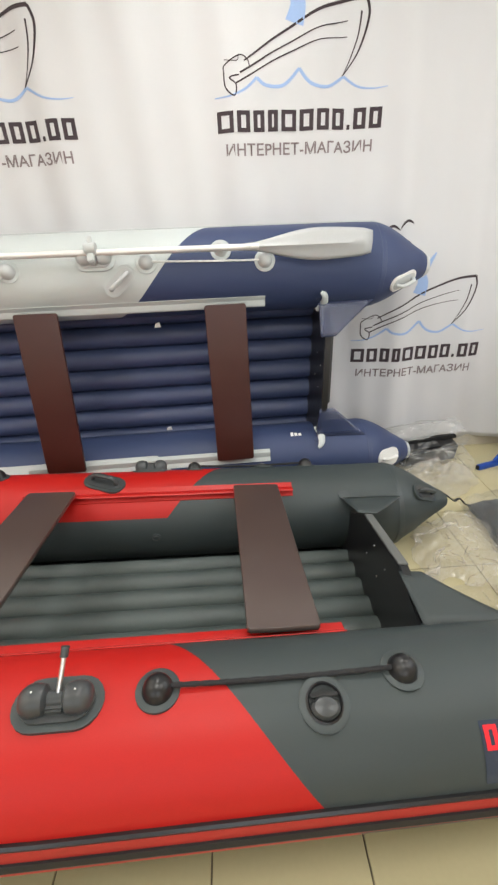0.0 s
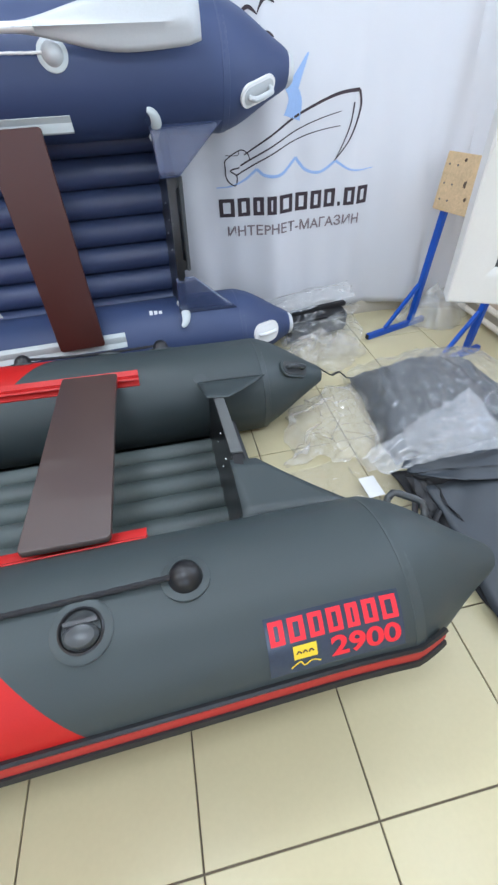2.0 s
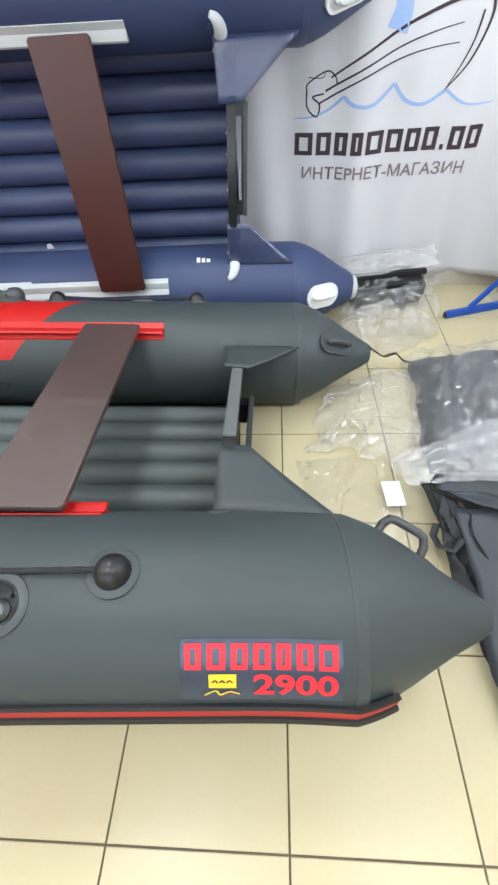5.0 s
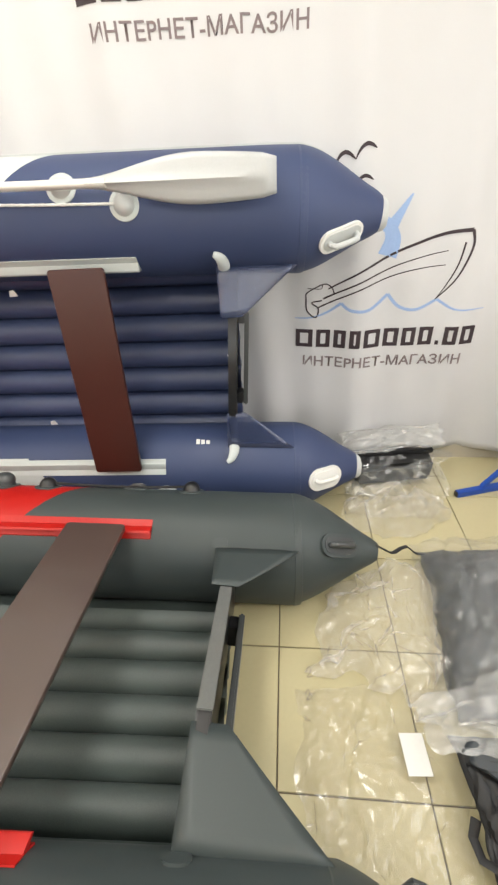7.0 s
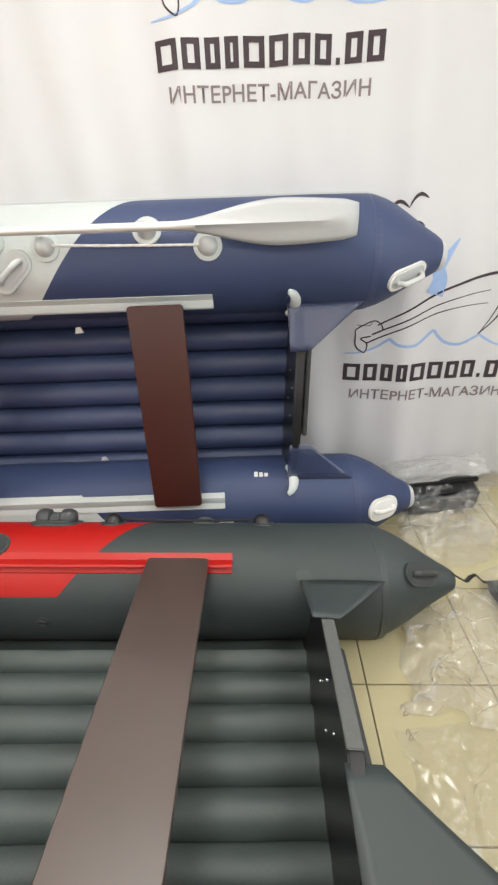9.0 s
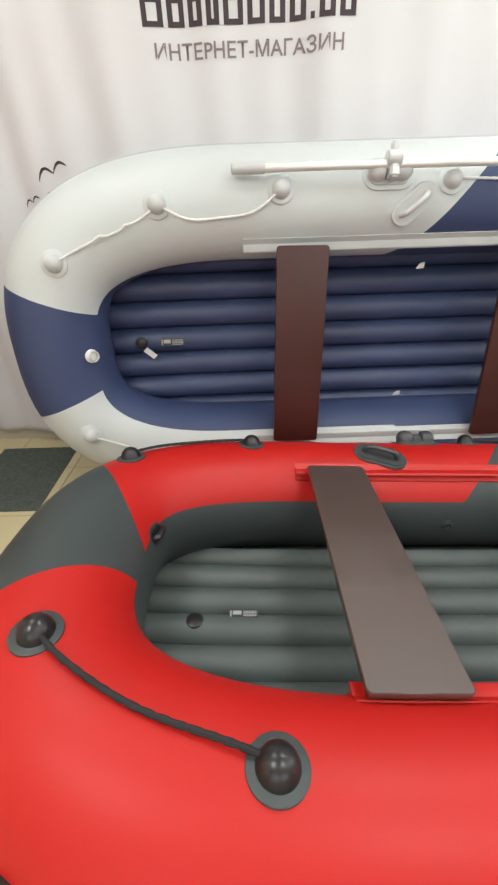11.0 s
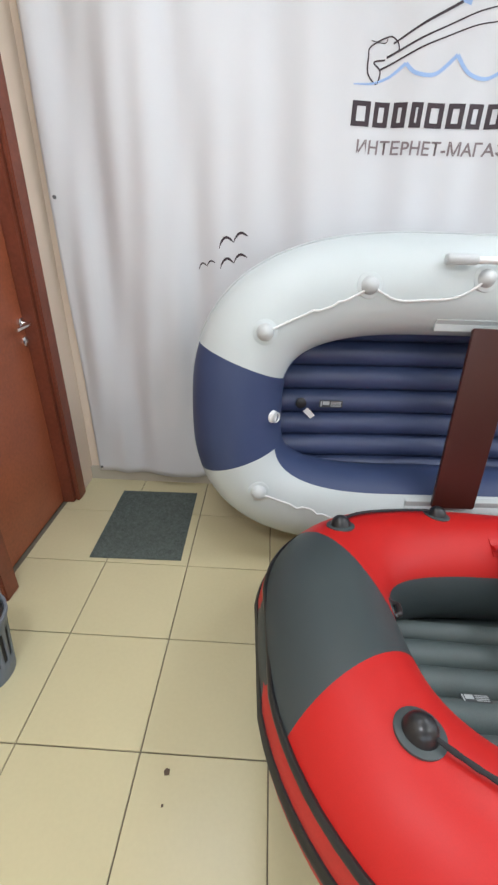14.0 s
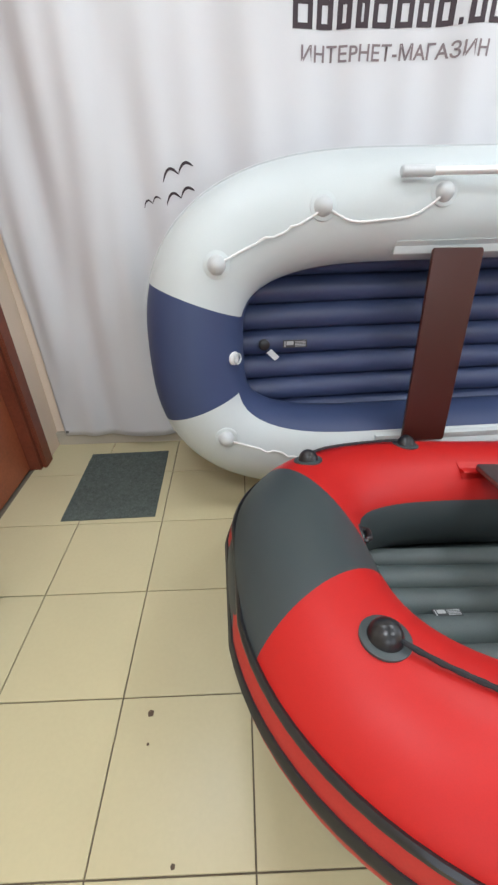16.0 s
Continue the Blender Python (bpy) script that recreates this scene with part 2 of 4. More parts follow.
def sweep(bm, points, radius, n=8, closed=False, flat=1.0):
    """A round bar along the points."""
    rings, pts = [], [Vector(p) for p in points]
    up = Vector((0.13, 0.21, 0.97)).normalized()
    for i, p in enumerate(pts):
        t = (pts[min(i + 1, len(pts) - 1)] - pts[max(i - 1, 0)]).normalized()
        a = t.cross(up).normalized()
        b = a.cross(t)
        r = radius[i] if isinstance(radius, (list, tuple)) else radius
        rings.append([bm.verts.new(p + r * (math.cos(2 * math.pi * k / n) * a + flat * math.sin(2 * math.pi * k / n) * b)) for k in range(n)])
    for a, b in zip(rings, rings[1:]):
        for k in range(n):
            bm.faces.new((a[k], a[(k + 1) % n], b[(k + 1) % n], b[k]))
    bm.faces.new(rings[0])
    bm.faces.new(rings[-1][::-1])
    return bm


def lathe(bm, profile, n=24, m=None, sx=1.0, sy=1.0):
    """A turned shape: profile of (radius, height)."""
    rings = []
    for r, z in profile:
        rings.append([bm.verts.new((sx * r * math.cos(2 * math.pi * k / n), sy * r * math.sin(2 * math.pi * k / n), z)) for k in range(n)])
    for a, b in zip(rings, rings[1:]):
        for k in range(n):
            bm.faces.new((a[k], a[(k + 1) % n], b[(k + 1) % n], b[k]))
    bm.faces.new(rings[0][::-1])
    bm.faces.new(rings[-1])
    if m is not None:
        bmesh.ops.transform(bm, matrix=m, verts=[v for r in rings for v in r])
    return bm


def plate(bm, outline, z0, z1):
    """An upright prism over a flat outline."""
    lo = [bm.verts.new((x, y, z0)) for x, y in outline]
    hi = [bm.verts.new((x, y, z1)) for x, y in outline]
    bm.faces.new(lo[::-1])
    bm.faces.new(hi)
    for i in range(len(lo)):
        j = (i + 1) % len(lo)
        bm.faces.new((lo[i], lo[j], hi[j], hi[i]))
    return bm


def stadium(a, b, n=10):
    """A rounded slot outline of half length a and half width b."""
    pts = []
    for s, c in ((1, a - b), (-1, -(a - b))):
        for k in range(n + 1):
            t = -math.pi / 2 + math.pi * k / n
            pts.append((c + s * b * math.cos(t), s * b * math.sin(t)))
    return pts


def arc_points(fn, n):
    return [fn(i / n) for i in range(n + 1)]


# ---- the room ----
XL, XR, YB, YF, ZC = -0.75, 4.40, -3.1, 1.94, 2.85


def structure(name, bm, mat, label, category, soft=False):
    return tagged(part(name, bm, mat, soft=soft), label, category, kind="structure")


floor = structure("floor", boxed(XL - 0.2, XR + 0.2, YB - 0.2, YF + 0.2, -0.12, -0.006), m_grout, "cream ceramic tile floor with thin brown joints", "floor")
ceiling = structure("ceiling", boxed(XL - 0.2, XR + 0.2, YB - 0.2, YF + 0.2, ZC, ZC + 0.12), m_ceil, "plain white painted ceiling of the shop", "ceiling")
structure("wall_north", boxed(XL - 0.2, XR + 0.2, YF + 0.012, YF + 0.2, -0.006, ZC), m_wall, "peach painted wall behind the hanging banner", "wall")
bm = bmesh.new()   # side wall with the door
box(bm, XL - 0.2, XL, YB - 0.2, 1.00, -0.006, ZC)
box(bm, XL - 0.2, XL, 1.70, YF + 0.01, -0.006, ZC)
box(bm, XL - 0.2, XL, 1.00, 1.70, 2.06, ZC)
structure("wall_west", bm, m_wall, "peach painted wall with a brown door", "wall")
bm = bmesh.new()   # side wall with the window
box(bm, XR, XR + 0.2, YB - 0.2, -0.30, -0.006, ZC)
box(bm, XR, XR + 0.2, 1.12, YF + 0.01, -0.006, ZC)
box(bm, XR, XR + 0.2, -0.30, 1.12, -0.006, 0.82)
box(bm, XR, XR + 0.2, -0.30, 1.12, 2.20, ZC)
structure("wall_east", bm, m_wall, "peach painted wall with a window opening", "wall")
bm = bmesh.new()   # wall behind the walk, two windows
xs = [XL, -0.6, 1.2, 1.8, 3.6, XR]
for i in (0, 2, 4):
    box(bm, xs[i], xs[i + 1], YB - 0.2, YB, -0.006, ZC)
for i in (1, 3):
    box(bm, xs[i], xs[i + 1], YB - 0.2, YB, -0.006, 0.9)
    box(bm, xs[i], xs[i + 1], YB - 0.2, YB, 2.55, ZC)
structure("wall_south", bm, m_wall, "peach painted wall with two wide windows", "wall")


def fixed_window(name, m, w, h):
    """A white plastic window with a mullion, in the plane x-z of m."""
    win = empty(name, m, "white plastic window with clear panes", "window", kind="structure")
    bm = bmesh.new()
    t = 0.07
    box(bm, 0, w, -0.03, 0.03, 0, t, 0.006)
    box(bm, 0, w, -0.03, 0.03, h - t, h, 0.006)
    for x in (0, w / 2 - t / 2, w - t):
        box(bm, x, x + t, -0.03, 0.03, t, h - t, 0.006)
    part("window_frame", bm, m_pvcw, win)
    for x in (t, w / 2 + t / 2):
        pane = part("pane", boxed(x, x + w / 2 - 1.5 * t, -0.004, 0.004, t, h - t), m_glass, win, soft=False)
        pane.visible_shadow = False
    part("window_sill", boxed(-0.03, w + 0.03, -0.02, 0.16, -0.03, 0.0, 0.006), m_pvcw, win)


fixed_window("window_1", pose(-0.6, YB - 0.1, 0.9), 1.8, 1.65)
fixed_window("window_2", pose(1.8, YB - 0.1, 0.9), 1.8, 1.65)
for lx, ly, power in PANELS:
    lamp = empty("ceiling_light", pose(lx, ly, ZC), "square white ceiling light panel", "ceiling light", "ceiling lights")
    bm = bmesh.new()
    for a in range(4):
        box(bm, -0.30, 0.30, 0.27, 0.30, -0.03, 0, 0.003, pose(0, 0, 0, 0, 0, 90 * a))
    part("lamp_frame", bm, m_pvcw, lamp)
    part("diffuser", boxed(-0.27, 0.27, -0.27, 0.27, -0.018, -0.004), m_white, lamp, soft=False)
# skirting tiles along the banner wall
skirting = structure("baseboard", boxed(XL, XR, YF - 0.012, YF + 0.012, -0.006, 0.085, 0.003), m_basetile, "beige ceramic skirting along the wall", "baseboard")
structure("baseboard", boxed(XR - 0.012, XR + 0.005, YB, YF - 0.014, -0.006, 0.085, 0.003), m_basetile, "beige ceramic skirting along the wall", "baseboard")

# ---- door ----
door = empty("door_1", pose(XL, 1.35, 0), "closed red-brown veneered door in a dark frame", "door", kind="structure")
part("leaf", boxed(-0.105, -0.065, -0.31, 0.31, 0.008, 2.02, 0.004), m_door, door)
for y0, y1 in ((-0.42, -0.33), (0.33, 0.42)):
    part("casing", boxed(-0.002, 0.022, y0, y1, 0, 2.04, 0.006), m_case, door)
part("casing", boxed(-0.002, 0.022, -0.42, 0.42, 2.042, 2.13, 0.006), m_case, door)
for y0, y1 in ((-0.348, -0.312), (0.312, 0.348)):
    part("jamb", boxed(-0.17, -0.004, y0, y1, 0, 2.04, 0.004), m_case, door)
part("jamb", boxed(-0.17, -0.004, -0.31, 0.31, 2.026, 2.058, 0.004), m_case, door)
handle = part("door_handle", lathe(bmesh.new(), [(0.026, 0), (0.026, 0.006), (0.022, 0.009)], m=pose(-0.065, 0.288, 1.04, 0, 90, 0)), m_chrome, door, "polished metal lever handle")
part("lever", sweep(bmesh.new(), [(-0.065, 0.288, 1.04), (-0.02, 0.288, 1.04), (-0.01, 0.258, 1.04), (-0.008, 0.145, 1.038)], 0.009, 10), m_chrome, handle)
part("lock_plate", lathe(bmesh.new(), [(0.025, 0), (0.025, 0.006), (0.02, 0.01), (0.008, 0.011), (0.008, 0.02)], m=pose(-0.065, 0.288, 0.955, 0, 90, 0)), m_chrome, door, "polished round lock plate")

# ---- banner ----
def fold(x, z):
    """The hang of the banner: how far it stands off its plane."""
    a = 0.010 * math.sin(7.3 * x + 0.7 * math.sin(1.3 * z)) + 0.006 * math.sin(15.1 * x + 1.0 + 0.9 * z) + 0.004 * math.sin(29 * x + 2 * z)
    left = max(0.0, 0.55 - x) * 0.014 * math.sin(16 * x + 1.2 * z + 0.5) + 0.010 * max(0.0, 0.4 - x) * math.sin(41 * x - 3 * z)
    right = max(0.0, x - 3.75) * 0.16 * math.sin(13 * x + 2.2 * z) + max(0.0, x - 3.9) * 0.06 * math.sin(29 * x - 4 * z)
    low = max(0.0, 0.5 - z) * 0.006 * math.sin(19 * x + 5 * z)
    left *= 0.3 + 0.7 * min(1.0, z / 0.9)
    return 1.7 * a + left - 0.6 * abs(right) + low + 0.006 * noise.noise(Vector((x * 3, z * 2.2, 0)))


def on_banner(x, z, off=0.0):
    return Vector((x, 1.900 + fold(x, z) - off, z))


bm = bmesh.new()
NX, NZ = 330, 70
x0, x1, z0, z1 = -0.685, 4.30, 0.075, 2.74
rows_v = []
for j in range(NZ + 1):
    rows_v.append([bm.verts.new(on_banner(x0 + (x1 - x0) * i / NX - 0.01 * math.sin(3 * j / NZ) * (i < 2), z0 + (z1 - z0) * j / NZ + 0.002 * math.sin(i * 0.11) * (j == 0))) for i in range(NX + 1)])
for a, b in zip(rows_v, rows_v[1:]):
    for i in range(NX):
        bm.faces.new((a[i], a[i + 1], b[i + 1], b[i]))
banner = tagged(part("banner", bm, m_banner), "white fabric banner with printed boat emblems hung along the wall", "banner")
sol = banner.modifiers.new("thickness", "SOLIDIFY")
sol.thickness, sol.offset = 0.0012, 1.0
for gx, gz in ((-0.668, 1.565), (-0.668, 0.10), (-0.668, 2.5)):
    p = on_banner(gx, gz, 0.002)
    part("grommet", lathe(bmesh.new(), [(0.009, 0), (0.009, 0.002), (0.006, 0.003)], 14, pose(p.x, p.y, p.z, 90, 0, 0)), m_gasket, banner, "grey metal eyelet")


def printed(name, bm, mat, label="", fine=True):
    """A flat print: its x and y in the banner's plane, laid on the folds."""
    if fine:
        bmesh.ops.subdivide_edges(bm, edges=[e for e in bm.edges if e.calc_length() > 0.05], cuts=3)
    for v in bm.verts:
        v.co = on_banner(v.co.x, v.co.y, 0.0035)
    return part(name, bm, mat, banner, label, soft=False)


def ribbon(bm, pts, w0, w1=None, mid=None):
    """A drawn line of changing width through the points."""
    pts = [Vector((x, y, 0)) for x, y in pts]
    w1 = w0 if w1 is None else w1
    fine = []
    for i in range(len(pts) - 1):
        p0, p1, p2, p3 = pts[max(i - 1, 0)], pts[i], pts[i + 1], pts[min(i + 2, len(pts) - 1)]
        for k in range(6):
            t = k / 6
            fine.append(0.5 * (2 * p1 + (p2 - p0) * t + (2 * p0 - 5 * p1 + 4 * p2 - p3) * t * t + (3 * p1 - p0 - 3 * p2 + p3) * t ** 3))
    fine.append(pts[-1])
    last = None
    for i, p in enumerate(fine):
        f = i / (len(fine) - 1)
        w = w0 + (w1 - w0) * f if mid is None else w0 + (mid - w0) * math.sin(math.pi * f)
        d = (fine[min(i + 1, len(fine) - 1)] - fine[max(i - 1, 0)]).normalized()
        nrm = Vector((-d.y, d.x, 0)) * w / 2
        pair = (bm.verts.new(p + nrm), bm.verts.new(p - nrm))
        if last:
            bm.faces.new((last[0], last[1], pair[1], pair[0]))
        last = pair
    return bm


def text_mesh(body, height, width, shear=0.0):
    """The built-in font's letters as a flat mesh, fitted to a height and a width."""
    cu = bpy.data.curves.new("letters", "FONT")
    cu.body, cu.size, cu.resolution_u, cu.offset = body, 1.0, 4, 0.030 if body.isdigit() else 0.014
    ob = bpy.data.objects.new("letters", cu)
    scene.collection.objects.link(ob)
    me = bpy.data.meshes.new_from_object(ob.evaluated_get(bpy.context.evaluated_depsgraph_get()))
    bpy.data.objects.remove(ob)
    bm = bmesh.new()
    bm.from_mesh(me)
    bpy.data.meshes.remove(me)
    xs = [v.co.x for v in bm.verts]
    ys = [v.co.y for v in bm.verts]
    for v in bm.verts:
        y = (v.co.y - min(ys)) / (max(ys) - min(ys)) * height
        v.co = Vector(((v.co.x - min(xs)) / (max(xs) - min(xs)) * width + shear * y, y, 0))
    return bm


def name_blocks(w, h, widths, stroke):
    """A brand's name as plain hollow blocks, one for each sign."""
    bm = bmesh.new()
    gap = 0.22 * h
    total = sum(widths) + gap / h * (len(widths) - 1)
    k = w / (total * h)
    x = 0.0
    for wd in widths:
        a = wd * h * k
        if wd < 0.35:
            rects = [(x, x + a, 0, stroke)]
        else:
            rects = [(x, x + stroke, 0, h), (x + a - stroke, x + a, 0, h), (x + stroke, x + a - stroke, 0, stroke * 0.85), (x + stroke, x + a - stroke, h - stroke * 0.85, h)]
        for r0, r1, s0, s1 in rects:
            rows_n = max(1, int((s1 - s0) / 0.006))
            side = [(bm.verts.new((r0, s0 + (s1 - s0) * k / rows_n, 0)), bm.verts.new((r1, s0 + (s1 - s0) * k / rows_n, 0))) for k in range(rows_n + 1)]
            for lo, hi in zip(side, side[1:]):
                bm.faces.new((lo[0], lo[1], hi[1], hi[0]))
        x += a + gap * k
    return bm


def moved(bm, dx, dy, s=1.0):
    for v in bm.verts:
        v.co = Vector((v.co.x * s + dx, v.co.y * s + dy, 0))
    return bm


def bird(bx, bz, s):
    """A bird drawn as two arched wings that meet in the middle."""
    bm = bmesh.new()
    for (ax, az), (cx, cz), h in (((0.0, -0.004), (0.070, 0.024), 0.036), ((0.070, 0.024), (0.138, 0.052), 0.028)):
        ribbon(bm, [(bx + s * (ax + (cx - ax) * f), bz + s * (az + (cz - az) * f + h * math.sin(math.pi * f ** 0.8))) for f in (0, 0.12, 0.3, 0.5, 0.7, 0.88, 1)], 0.002, mid=0.012 * s)
    printed("bird", bm, m_ink, "small dark bird")


def emblem(ex, ez, birds=True):
    """One printed emblem; (ex, ez) is the foot of its name's first sign."""
    def pts(*p):
        return [(ex + a, ez + b) for a, b in p]
    printed("brand_lettering", moved(name_blocks(0.805, 0.084, (1.05, 0.85, 0.72, 0.66, 1.0, 0.9, 0.82, 0.82, 0.2, 0.8, 0.82), 0.020), ex, ez), m_ink, "dark plum brand lettering")
    printed("lettering", moved(text_mesh("ИНТЕPНЕТ-МAГAЗИН", 0.052, 0.730), ex + 0.036, ez - 0.096), m_inkgrey, "grey plum lettering", False)
    bm = bmesh.new()
    def hull_pts(*p):
        return [(ex + a + 0.018, ez + b - 0.020) for a, b in p]
    ribbon(bm, hull_pts((0.12, 0.285), (0.25, 0.355), (0.42, 0.435), (0.58, 0.485), (0.68, 0.495)), 0.006, 0.015)
    ribbon(bm, hull_pts((0.68, 0.495), (0.695, 0.44), (0.675, 0.36), (0.64, 0.29), (0.575, 0.215)), 0.013, 0.004)
    ribbon(bm, hull_pts((0.66, 0.45), (0.65, 0.37), (0.62, 0.29), (0.585, 0.225)), 0.008, 0.003)
    ribbon(bm, hull_pts((0.10, 0.243), (0.26, 0.315), (0.44, 0.385), (0.60, 0.42)), 0.008, 0.003)
    ribbon(bm, hull_pts((0.08, 0.205), (0.26, 0.285), (0.44, 0.345), (0.60, 0.365)), 0.007, 0.003)
    ribbon(bm, hull_pts((0.025, 0.245), (0.03, 0.27), (0.10, 0.305), (0.135, 0.29), (0.145, 0.265)), 0.005)
    ribbon(bm, hull_pts((0.025, 0.245), (0.03, 0.19), (0.07, 0.16), (0.08, 0.20), (0.05, 0.225), (0.095, 0.235)), 0.006)
    ribbon(bm, hull_pts((0.03, 0.288), (0.085, 0.285), (0.095, 0.30)), 0.003)
    printed("boat_outline", bm, m_ink, "dark outline of a boat")
    bm = bmesh.new()
    ribbon(bm, pts((-0.005, 0.135), (0.07, 0.14), (0.14, 0.165), (0.195, 0.205)), 0.004, 0.013)
    ribbon(bm, pts((0.195, 0.205), (0.24, 0.175), (0.32, 0.175), (0.395, 0.235)), 0.013, 0.014)
    ribbon(bm, pts((0.395, 0.235), (0.45, 0.18), (0.53, 0.165), (0.61, 0.205)), 0.014, 0.012)
    ribbon(bm, pts((0.61, 0.205), (0.68, 0.165), (0.75, 0.155), (0.82, 0.16)), 0.012, 0.003)
    printed("wave", bm, m_inkblue, "pale blue wave")
    bm = bmesh.new()
    ribbon(bm, pts((0.37, 0.39), (0.385, 0.45), (0.365, 0.50), (0.33, 0.53)), 0.085, 0.03)
    ribbon(bm, pts((0.37, 0.49), (0.40, 0.54), (0.44, 0.61)), 0.06, 0.006)
    ribbon(bm, pts((0.36, 0.50), (0.32, 0.53), (0.27, 0.545)), 0.05, 0.006)
    printed("fish_tail", bm, m_inkblue, "pale blue fish tail")
    if birds:
        for bx, bz, k in ((-0.558, -0.475, 1.0), (-0.553, -0.565, 0.95), (-0.663, -0.575, 0.62)):
            bird(ex + bx, ez + bz, k)


P = 1.477
emblem(0.648, 1.846)
emblem(0.648 + P, 1.846, False)
emblem(2.864, 0.658, False)
bird(2.995, 1.36, 1.1)
bird(3.00, 1.265, 1.05)


# ---- inflatable boats ----
class Hull:
    """The shape of one boat: a tube from stern to stern round the bow. x runs aft, y to the sides, z up from the tube's axis."""

    def __init__(self, root, front, half, radius, shoulder, tip, blunt=2.5, bend=0.85, sheer=0.05, swing=0.0, lift=0.0, end=0.032):
        self.root, self.front, self.half, self.radius, self.tip = root, front, half, radius, tip
        xs = front + radius + bend
        line = []
        for i in range(29):
            t = math.pi / 2 * (i / 28)
            lat = half * math.sin(t) ** (2 / blunt)
            x = xs - bend * max(0.0, math.cos(t)) ** (2 / blunt)
            line.append((x, lat, radius))
        n = 22
        for i in range(1, n + 1):
            line.append((xs + (shoulder - xs) * i / n, half, radius))
        for i in range(1, 15):
            f = i / 14
            line.append((shoulder + (tip - shoulder) * f, half, radius * (1 - f) ** 0.92 * (1 - 0.10 * math.sin(math.pi * f)) + end * f + 0.035 * math.sin(math.pi * min(1, f * 1.2)) * (1 - f)))
        self.swing = swing
        self.line = [(x, lat, sheer * max(0.0, front + 1.15 - x) ** 2 + lift * self.aft(x), r) for x, lat, r in line]

    def aft(self, x):
        """How far into the stern cone, from 0 to 1."""
        return max(0.0, (x - 2.7) / 0.5) ** 1.6

    def rings(self):
        a = [(x, -lat, w, r) for x, lat, w, r in self.line[:0:-1]] + self.line
        return [(x, lat + self.swing * self.aft(x), w, r) for x, lat, w, r in a]

    def spot(self, x, side, phi, off=0.0):
        """The pose on the tube's skin: x axis aft along the tube, z axis out of it."""
        k = next((i for i in range(1, len(self.line)) if self.line[i][0] >= x), len(self.line) - 1)
        a, b = self.line[k - 1], self.line[k]
        f = min(1.0, max(0.0, (x - a[0]) / max(1e-6, b[0] - a[0])))
        c = Vector([a[i] + (b[i] - a[i]) * f for i in range(3)])
        r = a[3] + (b[3] - a[3]) * f
        lo, hi = self.line[max(0, k - 2)], self.line[min(len(self.line) - 1, k + 1)]
        t = Vector((hi[0] - lo[0], hi[1] - lo[1], hi[2] - lo[2])).normalized()
        c.y, t.y = c.y * side + self.swing * self.aft(c.x), t.y * side
        o = Vector((-t.y, t.x, 0)).normalized() * side
        u = (t.cross(o) if side > 0 else o.cross(t)).normalized()
        nrm = math.cos(radians(phi)) * o + math.sin(radians(phi)) * u
        base = nrm.copy()
        slope = (b[3] - a[3]) / max(1e-6, Vector((b[0] - a[0], b[1] - a[1], b[2] - a[2])).length)
        t = (t + base * slope).normalized()
        nrm = (base - base.dot(t) * t).normalized()
        y = nrm.cross(t).normalized()
        p = c + base * r + nrm * off
        return Matrix(((t.x, y.x, nrm.x, p.x), (t.y, y.y, nrm.y, p.y), (t.z, y.z, nrm.z, p.z), (0, 0, 0, 1)))

    def skin(self, mat):
        bm = bmesh.new()
        uvl = bm.loops.layers.uv.new("tube")
        n, grid, ring = 64, [], self.rings()
        for i, (x, lat, w, r) in enumerate(ring):
            p, q = ring[max(0, i - 1)], ring[min(len(ring) - 1, i + 1)]
            t = Vector((q[0] - p[0], q[1] - p[1], q[2] - p[2])).normalized()
            o = Vector((-t.y, t.x, 0)).normalized()
            u = Vector((0, 0, 1))
            row = []
            for k in range(n):
                a = radians(-90 + 360 * k / n)
                row.append(bm.verts.new(Vector((x, lat, w)) + r * (math.cos(a) * o + math.sin(a) * u)))
            grid.append(row)
        for i in range(len(grid) - 1):
            for k in range(n):
                f = bm.faces.new((grid[i][k], grid[i][(k + 1) % n], grid[i + 1][(k + 1) % n], grid[i + 1][k]))
                for lp, (ii, kk) in zip(f.loops, ((i, k), (i, k + 1), (i + 1, k + 1), (i + 1, k))):
                    lp[uvl].uv = (ii / len(grid), (-90 + 360 * kk / n) / 360 + 0.5)
        bm.faces.new(grid[0])
        bm.faces.new(grid[-1][::-1])
        return part("tube", bm, mat, self.root)

    def band(self, name, mat, phi0, phi1, off, x_end, label="", climb=0.0):
        """A rubber band round the outside of the tube."""
        bm = bmesh.new()
        rows = []
        for side in (-1, 1):
            xs = [x for x, *_ in self.line if self.front + self.radius + 0.004 <= x < x_end] + [x_end]
            for x in (reversed(xs) if side < 0 else xs):
                up = climb * max(0.0, 1 - (x - self.front - self.radius) / 1.1) / 20
                rows.append([bm.verts.new(self.spot(x, side, p + up * (p + 14), o).translation) for p, o in ((phi0, -0.001), (phi0, off * 0.7), ((phi0 + phi1) / 2, off), (phi1, off * 0.7), (phi1, -0.001))])
        for a, b in zip(rows, rows[1:]):
            for k in range(4):
                bm.faces.new((a[k], a[k + 1], b[k + 1], b[k]))
        bm.faces.new(rows[0])
        bm.faces.new(rows[-1][::-1])
        return part(name, bm, mat, self.root, label)

